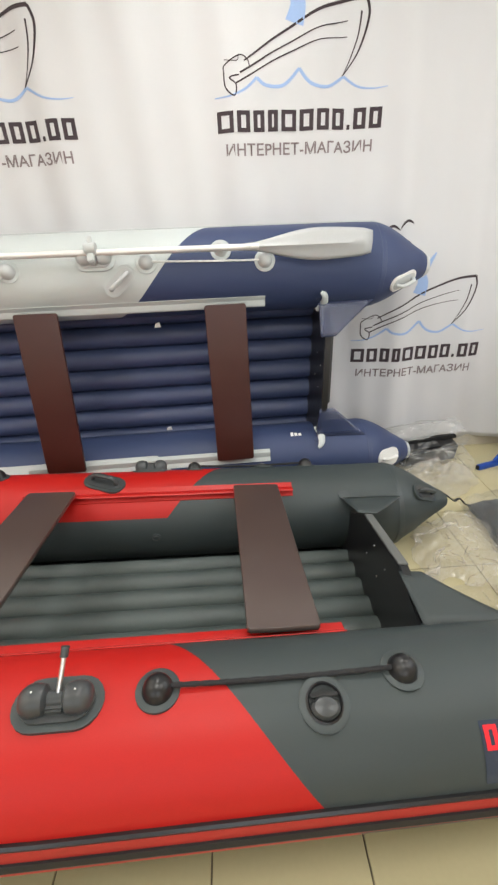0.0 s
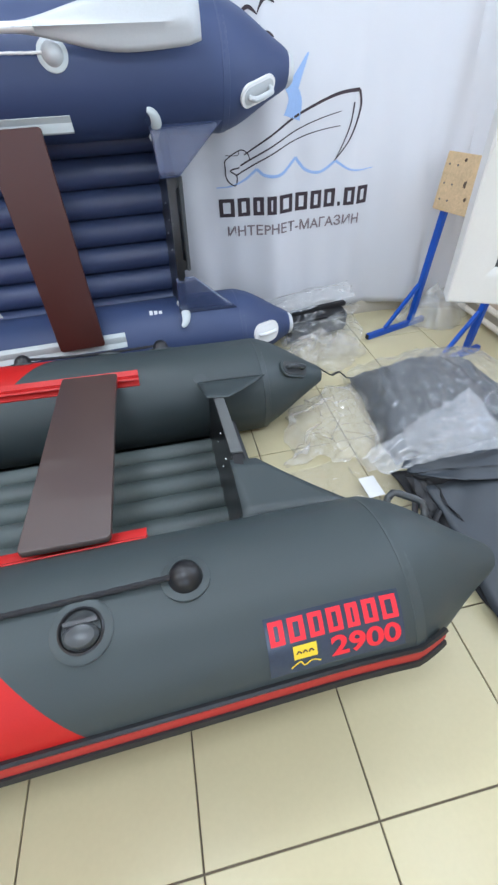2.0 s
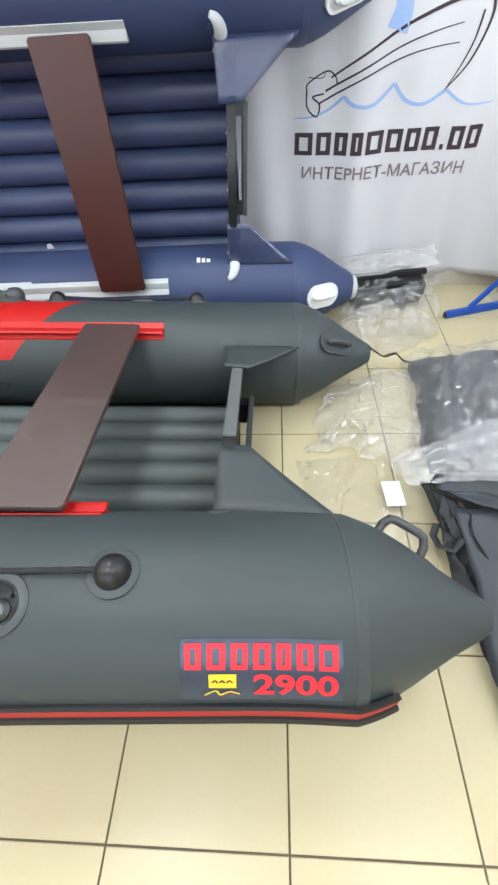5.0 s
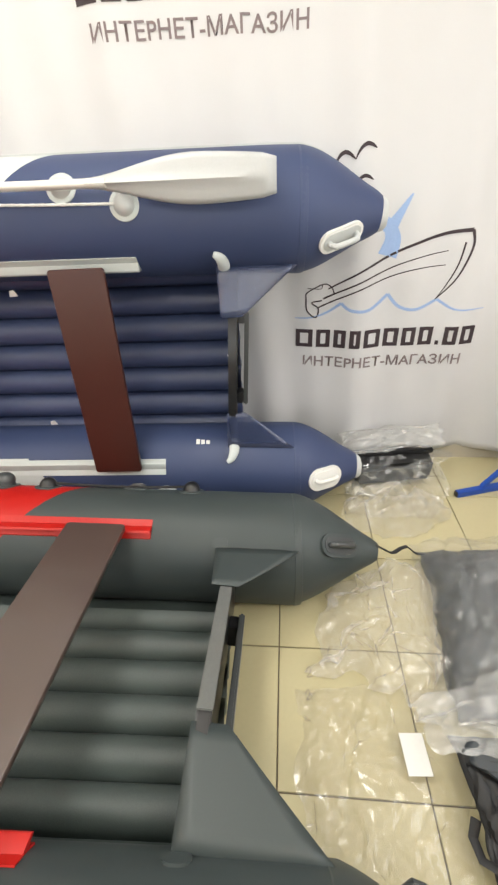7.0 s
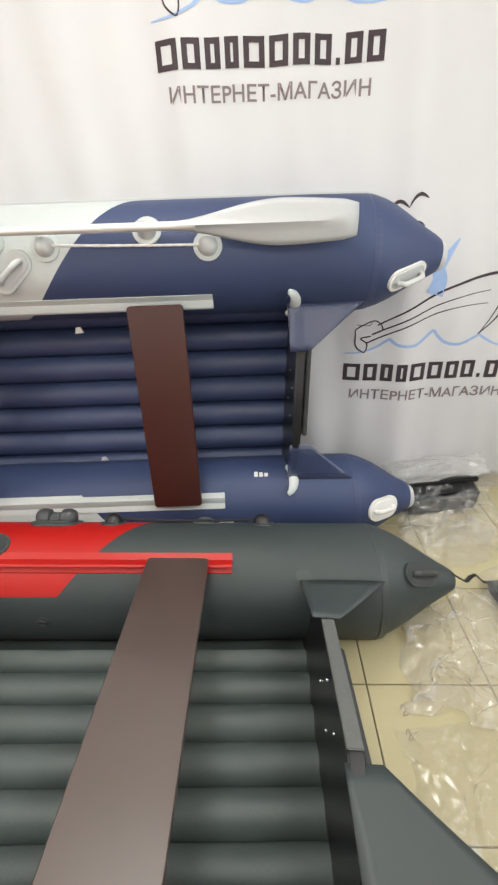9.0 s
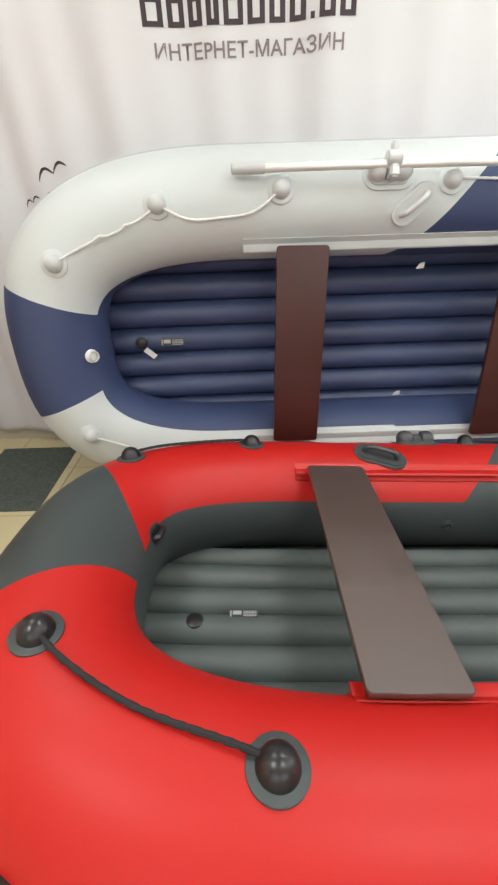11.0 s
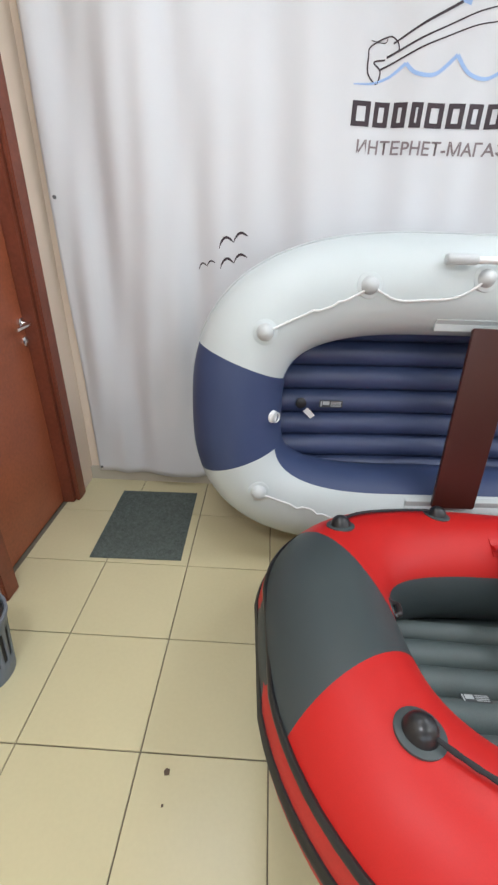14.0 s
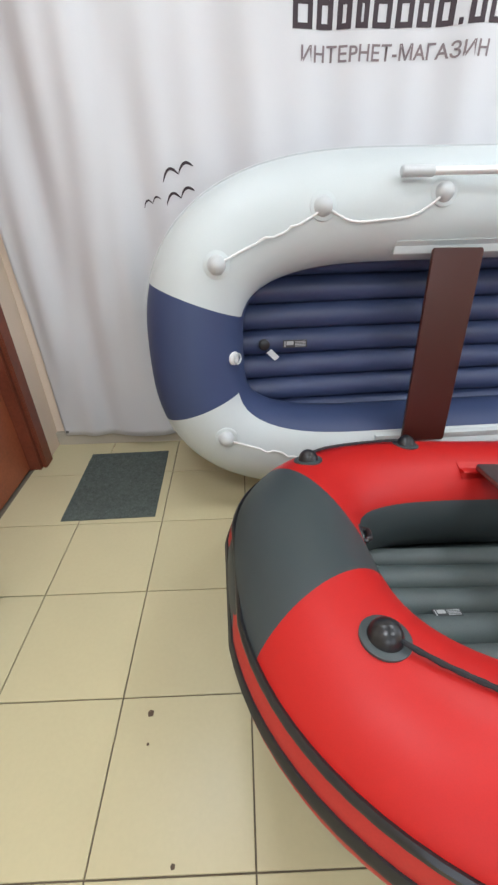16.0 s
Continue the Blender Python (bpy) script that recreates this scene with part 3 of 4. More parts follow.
    def seam(self, x, mat, side, wide=0.026, lean=0.0):
        """A glued overlap round the tube."""
        bm = bmesh.new()
        rows = []
        for k in range(49):
            ph = -90 + 360 * k / 48
            dx = lean * math.cos(radians(ph))
            rows.append([bm.verts.new(self.spot(x + dx + u, side, ph, h).translation) for u, h in ((-wide / 2, 0.0001), (-wide / 2 + 0.001, 0.0011), (wide / 2 - 0.001, 0.0011), (wide / 2, 0.0001))])
        for a, b in zip(rows, rows[1:]):
            for k in range(3):
                bm.faces.new((a[k], a[k + 1], b[k + 1], b[k]))
        part("seam_tape", bm, mat, self.root, "glued seam tape")

    def floor(self, mat, x_end, depth, rib, label, shift=0.0, flange=1.0):
        bm = bmesh.new()
        rows = []
        across = []   # half-round ribs side by side, with a crease between each two
        for k in range(-5, 6):
            for step in range(12):
                t = math.pi * (step / 12 - 0.5)
                lat = k * rib - shift + rib / 2 * math.sin(t)
                across.append((lat, math.cos(t) ** 0.75 if abs(lat) < flange else 0.0))
        for i in range(61):
            x = self.front + 2 * self.radius - 0.06 + (x_end - self.front - 2 * self.radius + 0.06) * i / 60
            k = next((j for j in range(1, len(self.line)) if self.line[j][0] >= x), len(self.line) - 1)
            a, b = self.line[k - 1], self.line[k]
            f = (x - a[0]) / max(1e-6, b[0] - a[0])
            lc = (a[1] + (b[1] - a[1]) * f) - 0.02
            w = a[2] + (b[2] - a[2]) * f
            row = []
            for lat, arch in across:
                lat = max(-lc, min(lc, lat))
                row.append(bm.verts.new((x, lat, w * 0.7 + depth - 0.030 + 0.076 * arch + 0.0008 * math.sin(x * 23 + lat * 40))))
            rows.append(row)
        for a, b in zip(rows, rows[1:]):
            for j in range(len(across) - 1):
                if (a[j].co - a[j + 1].co).length > 1e-5 or (b[j].co - b[j + 1].co).length > 1e-5:
                    bm.faces.new((a[j], a[j + 1], b[j + 1], b[j]))
        bmesh.ops.remove_doubles(bm, verts=bm.verts, dist=1e-6)
        ob = part("floor_mattress", bm, mat, self.root, label)
        for f in ob.data.polygons:
            f.use_smooth = True
        so = ob.modifiers.new("depth", "SOLIDIFY")
        so.thickness, so.offset = 0.04, -1.0 if sum(f.normal.z for f in ob.data.polygons) > 0 else 1.0
        return ob

    def transom(self, mat, mat_in, mat_pad, mat_flap, x, top=0.16):
        lat = self.half - self.radius * 0.62
        bm = plate(bmesh.new(), [(-lat, -0.13), (lat, -0.13), (lat, 0.06), (0.185, top), (-0.185, top), (-lat, 0.06)], -0.017, 0.017)
        bmesh.ops.bevel(bm, geom=bm.edges[:], offset=0.004, segments=2, affect="EDGES")
        tilt = Matrix(((0, 0.10, 1, x), (1, 0, 0, 0), (0, 1, 0, 0), (0, 0, 0, 1)))
        tr = part("transom", bm, mat_in, self.root, "black laminated transom board", tilt)
        if mat_flap is m_char:
            part("edge_cap", boxed(-0.182, 0.182, top, top + 0.005, -0.018, 0.018, 0.002), m_edge, tr, "light grey plastic edge strip")
        pad = part("motor_pad", boxed(-0.190, 0.190, -0.10, 0.062, 0.044, 0.062, 0.005), mat_pad, tr, "grey plastic motor pad")
        for lx in (-0.165, 0.165):
            part("spacer", boxed(lx - 0.022, lx + 0.022, -0.03, 0.050, 0.017, 0.044, 0.003), mat_in, pad)
        for lx in (-0.09, -0.03, 0.03, 0.09):
            part("bolt", lathe(bmesh.new(), [(0.0035, 0), (0.003, 0.003), (0.0015, 0.004)], 8, pose(lx, 0.06 + 0.05 * math.sin(lx * 40), -0.017, 180)), m_metal, tr)
        for s in (-1, 1):
            a, b = Vector((x - 0.034, s * (self.half - 0.163), 0.130)), Vector((x + 0.250, s * (self.half - 0.158) + 0.2 * self.swing, 0.131))
            c, d = Vector((x - 0.026, s * 0.190, top + 0.004)), Vector((x + 0.052, s * 0.190, top - 0.004))
            bm = bmesh.new()
            tri_rows = []
            for i in range(9):
                f = i / 8
                p, q = a.lerp(b, f), c.lerp(d, f)
                tri_rows.append([bm.verts.new(p.lerp(q, j / 6) + Vector((0, 0, -0.005 * math.sin(math.pi * j / 6) * f))) for j in range(7)])
            for r0, r1 in zip(tri_rows, tri_rows[1:]):
                for j in range(6):
                    bm.faces.new((r0[j], r0[j + 1], r1[j + 1], r1[j]))
            fl = part("gusset", bm, mat_flap, self.root, "triangular fabric gusset")
            so = fl.modifiers.new("thickness", "SOLIDIFY")
            so.thickness = 0.003
            loop = self.spot(x - 0.02, s, 138, 0.001)
            part("corner_patch", plate(bmesh.new(), stadium(0.026, 0.02), -0.004, 0.003), mat, self.root, "", loop)
        return tr

    def rail(self, mat, x0, x1, side, fin=0.7, phi=127):
        bm = bmesh.new()
        rows = []
        for i in range(31):
            x = x0 + (x1 - x0) * i / 30
            m = self.spot(x, side, phi)
            s = -side
            rows.append([bm.verts.new(m @ Vector((0, s * a, b * fin))) for a, b in ((-0.034, -0.004), (-0.034, 0.003), (-0.010, 0.007), (0.000, 0.030), (0.012, 0.046), (0.020, 0.043), (0.012, 0.024), (0.010, 0.006), (0.032, 0.003), (0.034, -0.004))])
        for a, b in zip(rows, rows[1:]):
            for k in range(9):
                bm.faces.new((a[k], a[k + 1], b[k + 1], b[k]))
        bm.faces.new(rows[0])
        bm.faces.new(rows[-1][::-1])
        return part("seat_rail", bm, mat, self.root, "narrow seat rail")

    def knob(self, x, side, phi, mat, pad, size=0.034):
        m = self.spot(x, side, phi)
        base = part("knob_pad", lathe(bmesh.new(), [(size * 1.42, -0.004), (size * 1.42, 0.0015), (size * 1.36, 0.003)], 32), pad, self.root, "round fabric pad", m)
        prof = [(size, 0.0), (size, 0.004)] + [(size * 0.96 * math.cos(t), 0.004 + size * 0.98 * math.sin(t)) for t in (0.1, 0.35, 0.6, 0.85, 1.1, 1.35, 1.5)]
        part("rope_knob", lathe(bmesh.new(), prof, 28), mat, base, "domed rope knob")

    def rope(self, spots, side, mat, sag=0.0, radius=0.0055, lift=0.016):
        pts = []
        for (xa, pa), (xb, pb) in zip(spots, spots[1:]):
            for i in range(49):
                f = i / 48
                wob = sag * math.sin(math.pi * f) + 0.12 * sag * math.sin(math.pi * 3 * f)
                pts.append(self.spot(xa + (xb - xa) * f, side, pa + (pb - pa) * f + wob, lift - 0.008 * math.sin(math.pi * f)).translation)
        part("safety_rope", sweep(bmesh.new(), pts, [radius * (1 + 0.13 * math.sin(2.1 * i)) for i in range(len(pts))], 8), mat, self.root, "thin braided safety rope")

    def rowlock(self, x, side, phi, mat, pad, pin=True):
        m = self.spot(x, side, phi)
        s = -side
        base = part("rowlock_pad", plate(bmesh.new(), stadium(0.094, 0.054), -0.006, 0.003), pad, self.root, "oval fabric pad", m)
        bm = plate(bmesh.new(), stadium(0.076, 0.040), 0.0, 0.010)
        for c in (-0.043, 0.043):
            lathe(bm, [(0.018, -0.028), (0.029, -0.020), (0.033, 0.0), (0.030, 0.016), (0.022, 0.027), (0.010, 0.032)], 20, pose(c, 0, 0.020, 0, 90 if c > 0 else -90, 0))
        lathe(bm, [(0.016, -0.03), (0.016, 0.03)], 16, pose(0, 0, 0.022, 0, 90, 0))
        box(bm, -0.02, 0.02, -0.026, 0.020, 0.004, 0.026, 0.004)
        lock = part("rowlock", bm, mat, base, "plastic rowlock with two rounded cheeks")
        for c in (-0.043, 0.043):
            part("cheek_dot", lathe(bmesh.new(), [(0.002, 0), (0.002, 0.002)], 10, pose(c, 0, 0.0525)), m_white, lock)
        if pin:
            part("pin", sweep(bmesh.new(), [(0.004, 0, 0.028), (0.012, s * 0.056, 0.078)], 0.0055, 12), m_metal, lock, "bare metal pin")
            part("pin_cap", sweep(bmesh.new(), [(0.0118, s * 0.0555, 0.0775), (0.014, s * 0.071, 0.092)], 0.0088, 12), m_dark, lock)

    def grip(self, m, mat, pad, a=0.085, h=0.032, w=0.042):
        base = part("grip_pad", plate(bmesh.new(), stadium(a, w), -0.008, 0.003), pad, self.root, "oval fabric pad", m)
        bm = plate(bmesh.new(), stadium(a * 0.86, w * 0.72), 0.0, 0.006)
        pts = [(-a * 0.62, 0, 0.0), (-a * 0.60, 0, h * 0.55), (-a * 0.48, 0, h * 0.93), (-a * 0.3, 0, h), (a * 0.3, 0, h), (a * 0.48, 0, h * 0.93), (a * 0.60, 0, h * 0.55), (a * 0.62, 0, 0.0)]
        sweep(bm, pts, 0.010, 10)
        part("carry_grip", bm, mat, base, "moulded carry grip")

    def valve(self, x, side, phi, mat, pad):
        m = self.spot(x, side, phi)
        base = part("valve_pad", lathe(bmesh.new(), [(0.056, -0.005), (0.056, 0.001), (0.052, 0.003), (0.040, 0.004)], 36), pad, self.root, "round fabric pad", m)
        bm = lathe(bmesh.new(), [(0.040, 0.0), (0.041, 0.006), (0.037, 0.009), (0.034, 0.004)], 36)
        v = part("valve", bm, mat, base, "black air valve")
        bm = lathe(bmesh.new(), [(0.024, 0.0), (0.025, 0.010), (0.020, 0.018), (0.010, 0.021)], 24, pose(0, 0.010 * side, 0.0), 1.25, 0.9)
        part("valve_cap", bm, m_dark, v)
        part("slot", boxed(-0.030, 0.030, 0.014 - 0.004, 0.014 + 0.004, 0.0045, 0.0125, 0.001, pose(0, -0.014 - 0.014 * side, 0)), m_black, v)

    def wrap(self, bm, x0, phi0, side, off):
        """Lay a flat print, x aft and y up, on the tube."""
        for v in bm.verts:
            v.co = self.spot(x0 + v.co.x, side, phi0 + math.degrees(v.co.y / self.radius), off).translation
        return bm


def plank(frame_m, x, w, mat, length=0.80, width=0.196, skew=0.0, label="", side=0.0):
    bm = plate(bmesh.new(), [(-width / 2, -length / 2 + 0.008), (-width / 2 + 0.008, -length / 2), (width / 2 - 0.008, -length / 2), (width / 2, -length / 2 + 0.008),
                             (width / 2, length / 2 - 0.008), (width / 2 - 0.008, length / 2), (-width / 2 + 0.008, length / 2), (-width / 2, length / 2 - 0.008)], 0, 0.018)
    bmesh.ops.bevel(bm, geom=bm.edges[:], offset=0.002, segments=1, affect="EDGES")
    ob = part("bench_plank", bm, mat)
    ob.matrix_world = frame_m @ pose(x, side, w, 0, 0, skew)
    return tagged(ob, label, "boat seat", "bench planks")


def frame_of(ex, lat, at_local, at_world):
    ex = Vector(ex).normalized()
    lat = Vector(lat)
    lat = (lat - lat.dot(ex) * ex).normalized()
    up = ex.cross(lat)
    r = Matrix(((ex.x, lat.x, up.x), (ex.y, lat.y, up.y), (ex.z, lat.z, up.z)))
    return Matrix.Translation(Vector(at_world) - r @ Vector(at_local)) @ r.to_4x4()


def label_card(hull, m, label):
    card = part("maker_label", boxed(-0.045, 0.045, -0.014, 0.014, 0, 0.0012), m_dark, hull.root, label, m, soft=False)
    bm = bmesh.new()
    box(bm, -0.040, -0.036, -0.011, 0.011, 0.0012, 0.0018)
    box(bm, -0.032, -0.006, -0.004, 0.010, 0.0012, 0.0018)
    for k in range(4):
        box(bm, 0.0, 0.040, -0.010 + 0.0055 * k, -0.0075 + 0.0055 * k, 0.0012, 0.0018)
    part("printed_text", bm, m_label, card, "", soft=False)


# red and charcoal boat on the floor
red_boat = empty("inflatable_boat", frame_of((1, 0.046, -0.060), (0, 1.08, -0.14), (2.3, 0, 0), (2.3, 0.537, 0.262)),
                 "red and charcoal inflatable boat lying on the tiled floor", "boat", "inflatable boats")
R = Hull(red_boat, 0.340, 0.548, 0.206, 2.88, 3.185, 2.85, swing=-0.045, lift=0.03)
m_redtube = tube_material("red_and_charcoal_pvc", CHARCOAL, RED, 2.254, 0.0028, 0.345, 0.300, 0.56, 157, -40, 0.66, 1.60)
R.skin(m_redtube)
R.floor(m_charfloor, 2.66, -0.156, 0.1085, "ribbed charcoal air floor", 0.0, 0.326)
R.transom(m_char, m_black, m_dark, m_char, 2.635)
R.band("rub_strip", m_black, 9, 12.5, 0.010, 2.955, "black rubber piping", 10)
R.band("rub_strip", m_band, 0.5, 9, 0.006, 2.955, "dull red rubber strip", 10)
R.band("rub_strip", m_rub, -6, 0.5, 0.013, 2.955, "black rubber rib", 10)
R.band("rub_strip", m_band, -11, -6, 0.006, 2.955, "dull red rubber strip", 10)
for s in (-1, 1):
    R.rail(m_red, 1.19, 2.362 if s < 0 else 2.378, s, 0.5, 137 if s < 0 else 127)
    kp = 80 if s < 0 else 66
    ks = ((0.616, 89), (1.04, 87), (1.884, kp), (2.435, kp)) if s < 0 else ((0.645, 80), (1.04, 84), (1.93, kp), (2.485, kp))
    for kx, ph in ks:
        R.knob(kx, s, ph, m_black, m_char)
    R.rope(ks[2:], s, m_rope)
    R.rope(ks[:2], s, m_rope, 6 if s < 0 else -7)
    R.rowlock(1.68 if s < 0 else 1.72, s, 77 if s < 0 else 66, m_dark, m_char, s < 0)
for s in (-1, 1):
    R.seam(2.885, m_char, s)
R.valve(2.24, -1, 65, m_black, m_char)
R.valve(2.268, 1, 58, m_black, m_char)
R.grip(R.spot(1.53, 1, 106) @ pose(0, 0, 0, 0, 0, -22), m_dark, m_char, 0.098, 0.036, 0.050)
R.grip(R.spot(3.035, 1, 133), m_dark, m_char, 0.080, 0.030, 0.040)
R.grip(R.spot(3.02, -1, 142), m_dark, m_char, 0.085, 0.05, 0.034)
R.grip(R.spot(0.556, 1, 160), m_black, m_char, 0.04, 0.02, 0.03)
inner = R.spot(1.763, 1, 182)
ring_base = part("ring_patch", lathe(bmesh.new(), [(0.020, -0.004), (0.020, 0.002), (0.017, 0.003)], 20), m_char, red_boat, "small round patch", inner)
part("tie_ring", sweep(bmesh.new(), [(0.014 * math.cos(t), 0.014 * math.sin(t), 0.006 + 0.004 * math.sin(t)) for t in [i * math.pi / 8 for i in range(17)]], 0.003, 8), m_dark, ring_base)
label_card(R, pose(1.012, 0.03, -0.106), "grey maker's label")
# name sticker on the near tube
film = bmesh.new()
bmesh.ops.create_grid(film, x_segments=12, y_segments=10, size=0.5)
for v in film.verts:
    v.co = Vector((0.285 * (v.co.x + 0.5), 0.118 * (v.co.y - 0.5), 0))
st = part("name_sticker", R.wrap(film, 2.563, 49.5, -1, 0.0012), m_sticker, red_boat, "dark film sticker with red lettering")
part("brand_lettering", R.wrap(moved(name_blocks(0.270, 0.046, (0.72, 0.8, 0.75, 0.75, 0.68, 0.72, 0.85), 0.0105), 0, 0), 2.570, 34.5, -1, 0.0025), m_redprint, st, "", soft=False)
part("number", R.wrap(text_mesh("2900", 0.044, 0.150), 2.690, 20, -1, 0.0025), m_redprint, st, "red model number", soft=False)
tag = bmesh.new()
bmesh.ops.create_grid(tag, x_segments=4, y_segments=4, size=0.5)
for v in tag.verts:
    v.co = Vector((0.048 * (v.co.x + 0.5), 0.028 * (v.co.y + 0.5), 0))
part("yellow_mark", R.wrap(tag, 2.612, 24.5, -1, 0.0027), m_yellow, st, "small yellow mark", soft=False)
for k, (bx, bw) in enumerate(((0.006, 0.010), (0.019, 0.009), (0.031, 0.010))):
    part("dark_bar", R.wrap(ribbon(bmesh.new(), ((bx, 0.011), (bx + bw * 0.5, 0.016), (bx + bw, 0.011)), 0.003), 2.612, 24.5, -1, 0.0032), m_ink, st, "", soft=False)
part("script_bar", R.wrap(ribbon(bmesh.new(), ((0, 0), (0.02, 0.010), (0.028, 0.001), (0.045, 0.008), (0.062, 0.002)), 0.003), 2.604, 20, -1, 0.0027), m_yellow, st, "", soft=False)

RP = frame_of((1, 0.046, -0.060), (0, 1.08, -0.12), (2.3, 0, 0), (2.3, 0.537, 0.255))
plank(RP, 1.325, 0.191, m_ply, 0.818, side=-0.012, label="dark brown plywood bench plank across the red boat", skew=-1.5)
plank(RP, 2.198, 0.191, m_ply, 0.818, side=-0.012, label="dark brown plywood bench plank across the red boat", skew=-1.0)

# navy and pale grey boat standing on its side against the banner
navy_boat = empty("inflatable_boat", frame_of((1, 0.044, -0.008), (0, 0.107, 1), (2.3, 0, 0), (2.3, 1.620, 0.725)),
                  "navy and pale grey inflatable boat leaning on its side", "boat", "inflatable boats")
N = Hull(navy_boat, 0.012, 0.522, 0.20, 2.86, 3.145, 2.9, sheer=0.085, swing=-0.02, end=0.060)
m_navytube = tube_material("navy_and_pale_grey_pvc", NAVY, PALE, 2.07, 0.0030, 0.02, 0.30, 0.38, 149, -60, 0.29, 0.38, 48)
N.skin(m_navytube)
N.floor(m_navyfloor, 2.62, -0.133, 0.117, "ribbed navy air floor", 0.022)
N.transom(m_navy, m_black, m_dark, m_flap, 2.60)
N.band("rub_strip", m_palegrey, -5, 6, 0.008, 2.94, "pale grey rubber strip")
for s in (-1, 1):
    N.rail(m_pale, 1.0, 2.296, s, 0.42, 118 if s < 0 else 136)
    sp = [(0.69, 86), (1.145, 80)]
    N.knob(0.300, s, 92, m_palegrey, m_pale)
    for kx, kp in sp + [(1.753, 76), (2.294, 80)]:
        N.knob(kx, s, kp, m_palegrey, m_pale)
    N.rope([(0.300, 92), (0.46, 98), (0.56, 97), sp[0]], s, m_ropepale, 4, 0.0045)
    N.rope(sp, s, m_ropepale, 23, 0.0045)
    N.rope([(1.753, 76), (2.294, 80)], s, m_ropepale, 0, 0.0045)
    N.rowlock(1.527, s, 69, m_palegrey, m_pale, False)
for s in (-1, 1):
    N.seam(2.865, m_navy, s)
N.knob(2.094, 1, 64, m_palegrey, m_pale)
N.grip(N.spot(1.625, 1, 97) @ pose(0, 0, 0, 0, 0, 40), m_palegrey, m_pale)
N.grip(N.spot(3.0, 1, 122), m_palegrey, m_white, 0.088, 0.034, 0.040)
N.grip(N.spot(2.99, -1, 97), m_white, m_white, 0.086, 0.026, 0.052)
for s in (-1, 1):
    part("cone_cap", lathe(bmesh.new(), [(0.058, -0.006), (0.056, 0.012), (0.046, 0.026), (0.018, 0.034)], 24), m_palegrey, navy_boat, "pale grey end cap", Matrix.Translation((3.143, s * 0.522 - 0.018, 0)) @ pose(0, 0, 0, 0, 90, 0))
label_card(N, pose(0.661, -0.02, -0.048) @ Matrix.Scale(1.25, 4), "grey maker's label")
drain = part("bow_ring", lathe(bmesh.new(), [(0.026, -0.004), (0.026, 0.004), (0.018, 0.010), (0.010, 0.012)], 24), m_white, navy_boat, "white plastic bow ring", pose(0.367, -0.011, 0.207, 0, 50, 0) @ Matrix.Scale(1.05, 4))
part("ring", sweep(bmesh.new(), [(0.012 * 1.6 * math.cos(t), 0.012 * 1.6 * math.sin(t), 0.018) for t in [i * 2 * math.pi / 16 for i in range(17)]], 0.004, 8), m_palegrey, drain)
fv = part("floor_valve", lathe(bmesh.new(), [(0.026, 0), (0.026, 0.012), (0.016, 0.016)], 24), m_black, navy_boat, "black floor valve", pose(0.516, -0.02, -0.055))
part("paper_tag", boxed(-0.03, 0.03, -0.014, 0.014, 0, 0.003, 0, pose(0.04, -0.045, 0.02, 10, 15, -45)), m_paper, fv, "white paper tag", soft=False)
fv = part("floor_valve", lathe(bmesh.new(), [(0.026, 0), (0.026, 0.012), (0.016, 0.016)], 24), m_black, red_boat, "black floor valve", pose(0.868, 0.0, -0.108))
for lx, ly in ((1.75, 0.28), (1.74, -0.30)):
    bm = bmesh.new()
    plate(bm, [(-0.018, -0.012), (0.016, -0.010), (0.012, 0.018), (-0.008, 0.014)], 0, 0.003)
    part("paper_tag", bm, m_paper, navy_boat, "small white tag", pose(lx, ly, 0.03 if ly > 0 else -0.02, 30, 0, 0), soft=False)
bm = bmesh.new()
for k in range(3):
    box(bm, -0.03 + 0.022 * k, -0.014 + 0.022 * k, -0.012, 0.014 - 0.004 * k, 0, 0.001)
part("printed_text", bm, m_white, navy_boat, "small white print", N.spot(2.455, -1, 150, 0.001), soft=False)
for s in (-1, 1):
    mm = N.spot(2.585, s, 140, 0.004)
    part("corner_trim", sweep(bmesh.new(), [mm @ Vector((0.040 * math.cos(t) - 0.030, 0.068 * math.sin(t), 0.006)) for t in [-1.3 + i * 0.26 for i in range(11)]], [0.009 + 0.013 * math.sin(math.pi * i / 10) for i in range(11)], 10, flat=0.5), m_pale, navy_boat, "pale grey corner trim")
NP = navy_boat.matrix_world.copy()
plank(NP, 1.220, 0.203, m_plyred, side=-0.025, label="red-brown plywood bench plank across the navy boat", skew=-1.0)
plank(NP, 2.101, 0.203, m_plyred, side=-0.025, label="red-brown plywood bench plank across the navy boat", skew=0.5)

# oar clipped along the upper tube
a, b, c = Vector((0.985, 1.415, 1.375)), Vector((2.215, 1.435, 1.362)), Vector((2.79, 1.450, 1.358))
oar = empty("oar", Matrix.Translation(a), "white oar with an aluminium shaft clipped along the boat's tube", "oar")
part("shaft", sweep(bmesh.new(), [(b - a) * t for t in (0.05, 0.3, 0.6, 0.98, 1.05)], 0.0135, 14), m_shaft, oar, "bare aluminium shaft")
part("hand_grip", sweep(bmesh.new(), [(b - a) * t for t in (0, 0.004, 0.09, 0.094)], [0.015, 0.019, 0.019, 0.016], 14), m_palegrey, oar, "grey plastic hand grip")
bm = bmesh.new()
rows_b = []
d = (c - b).normalized()
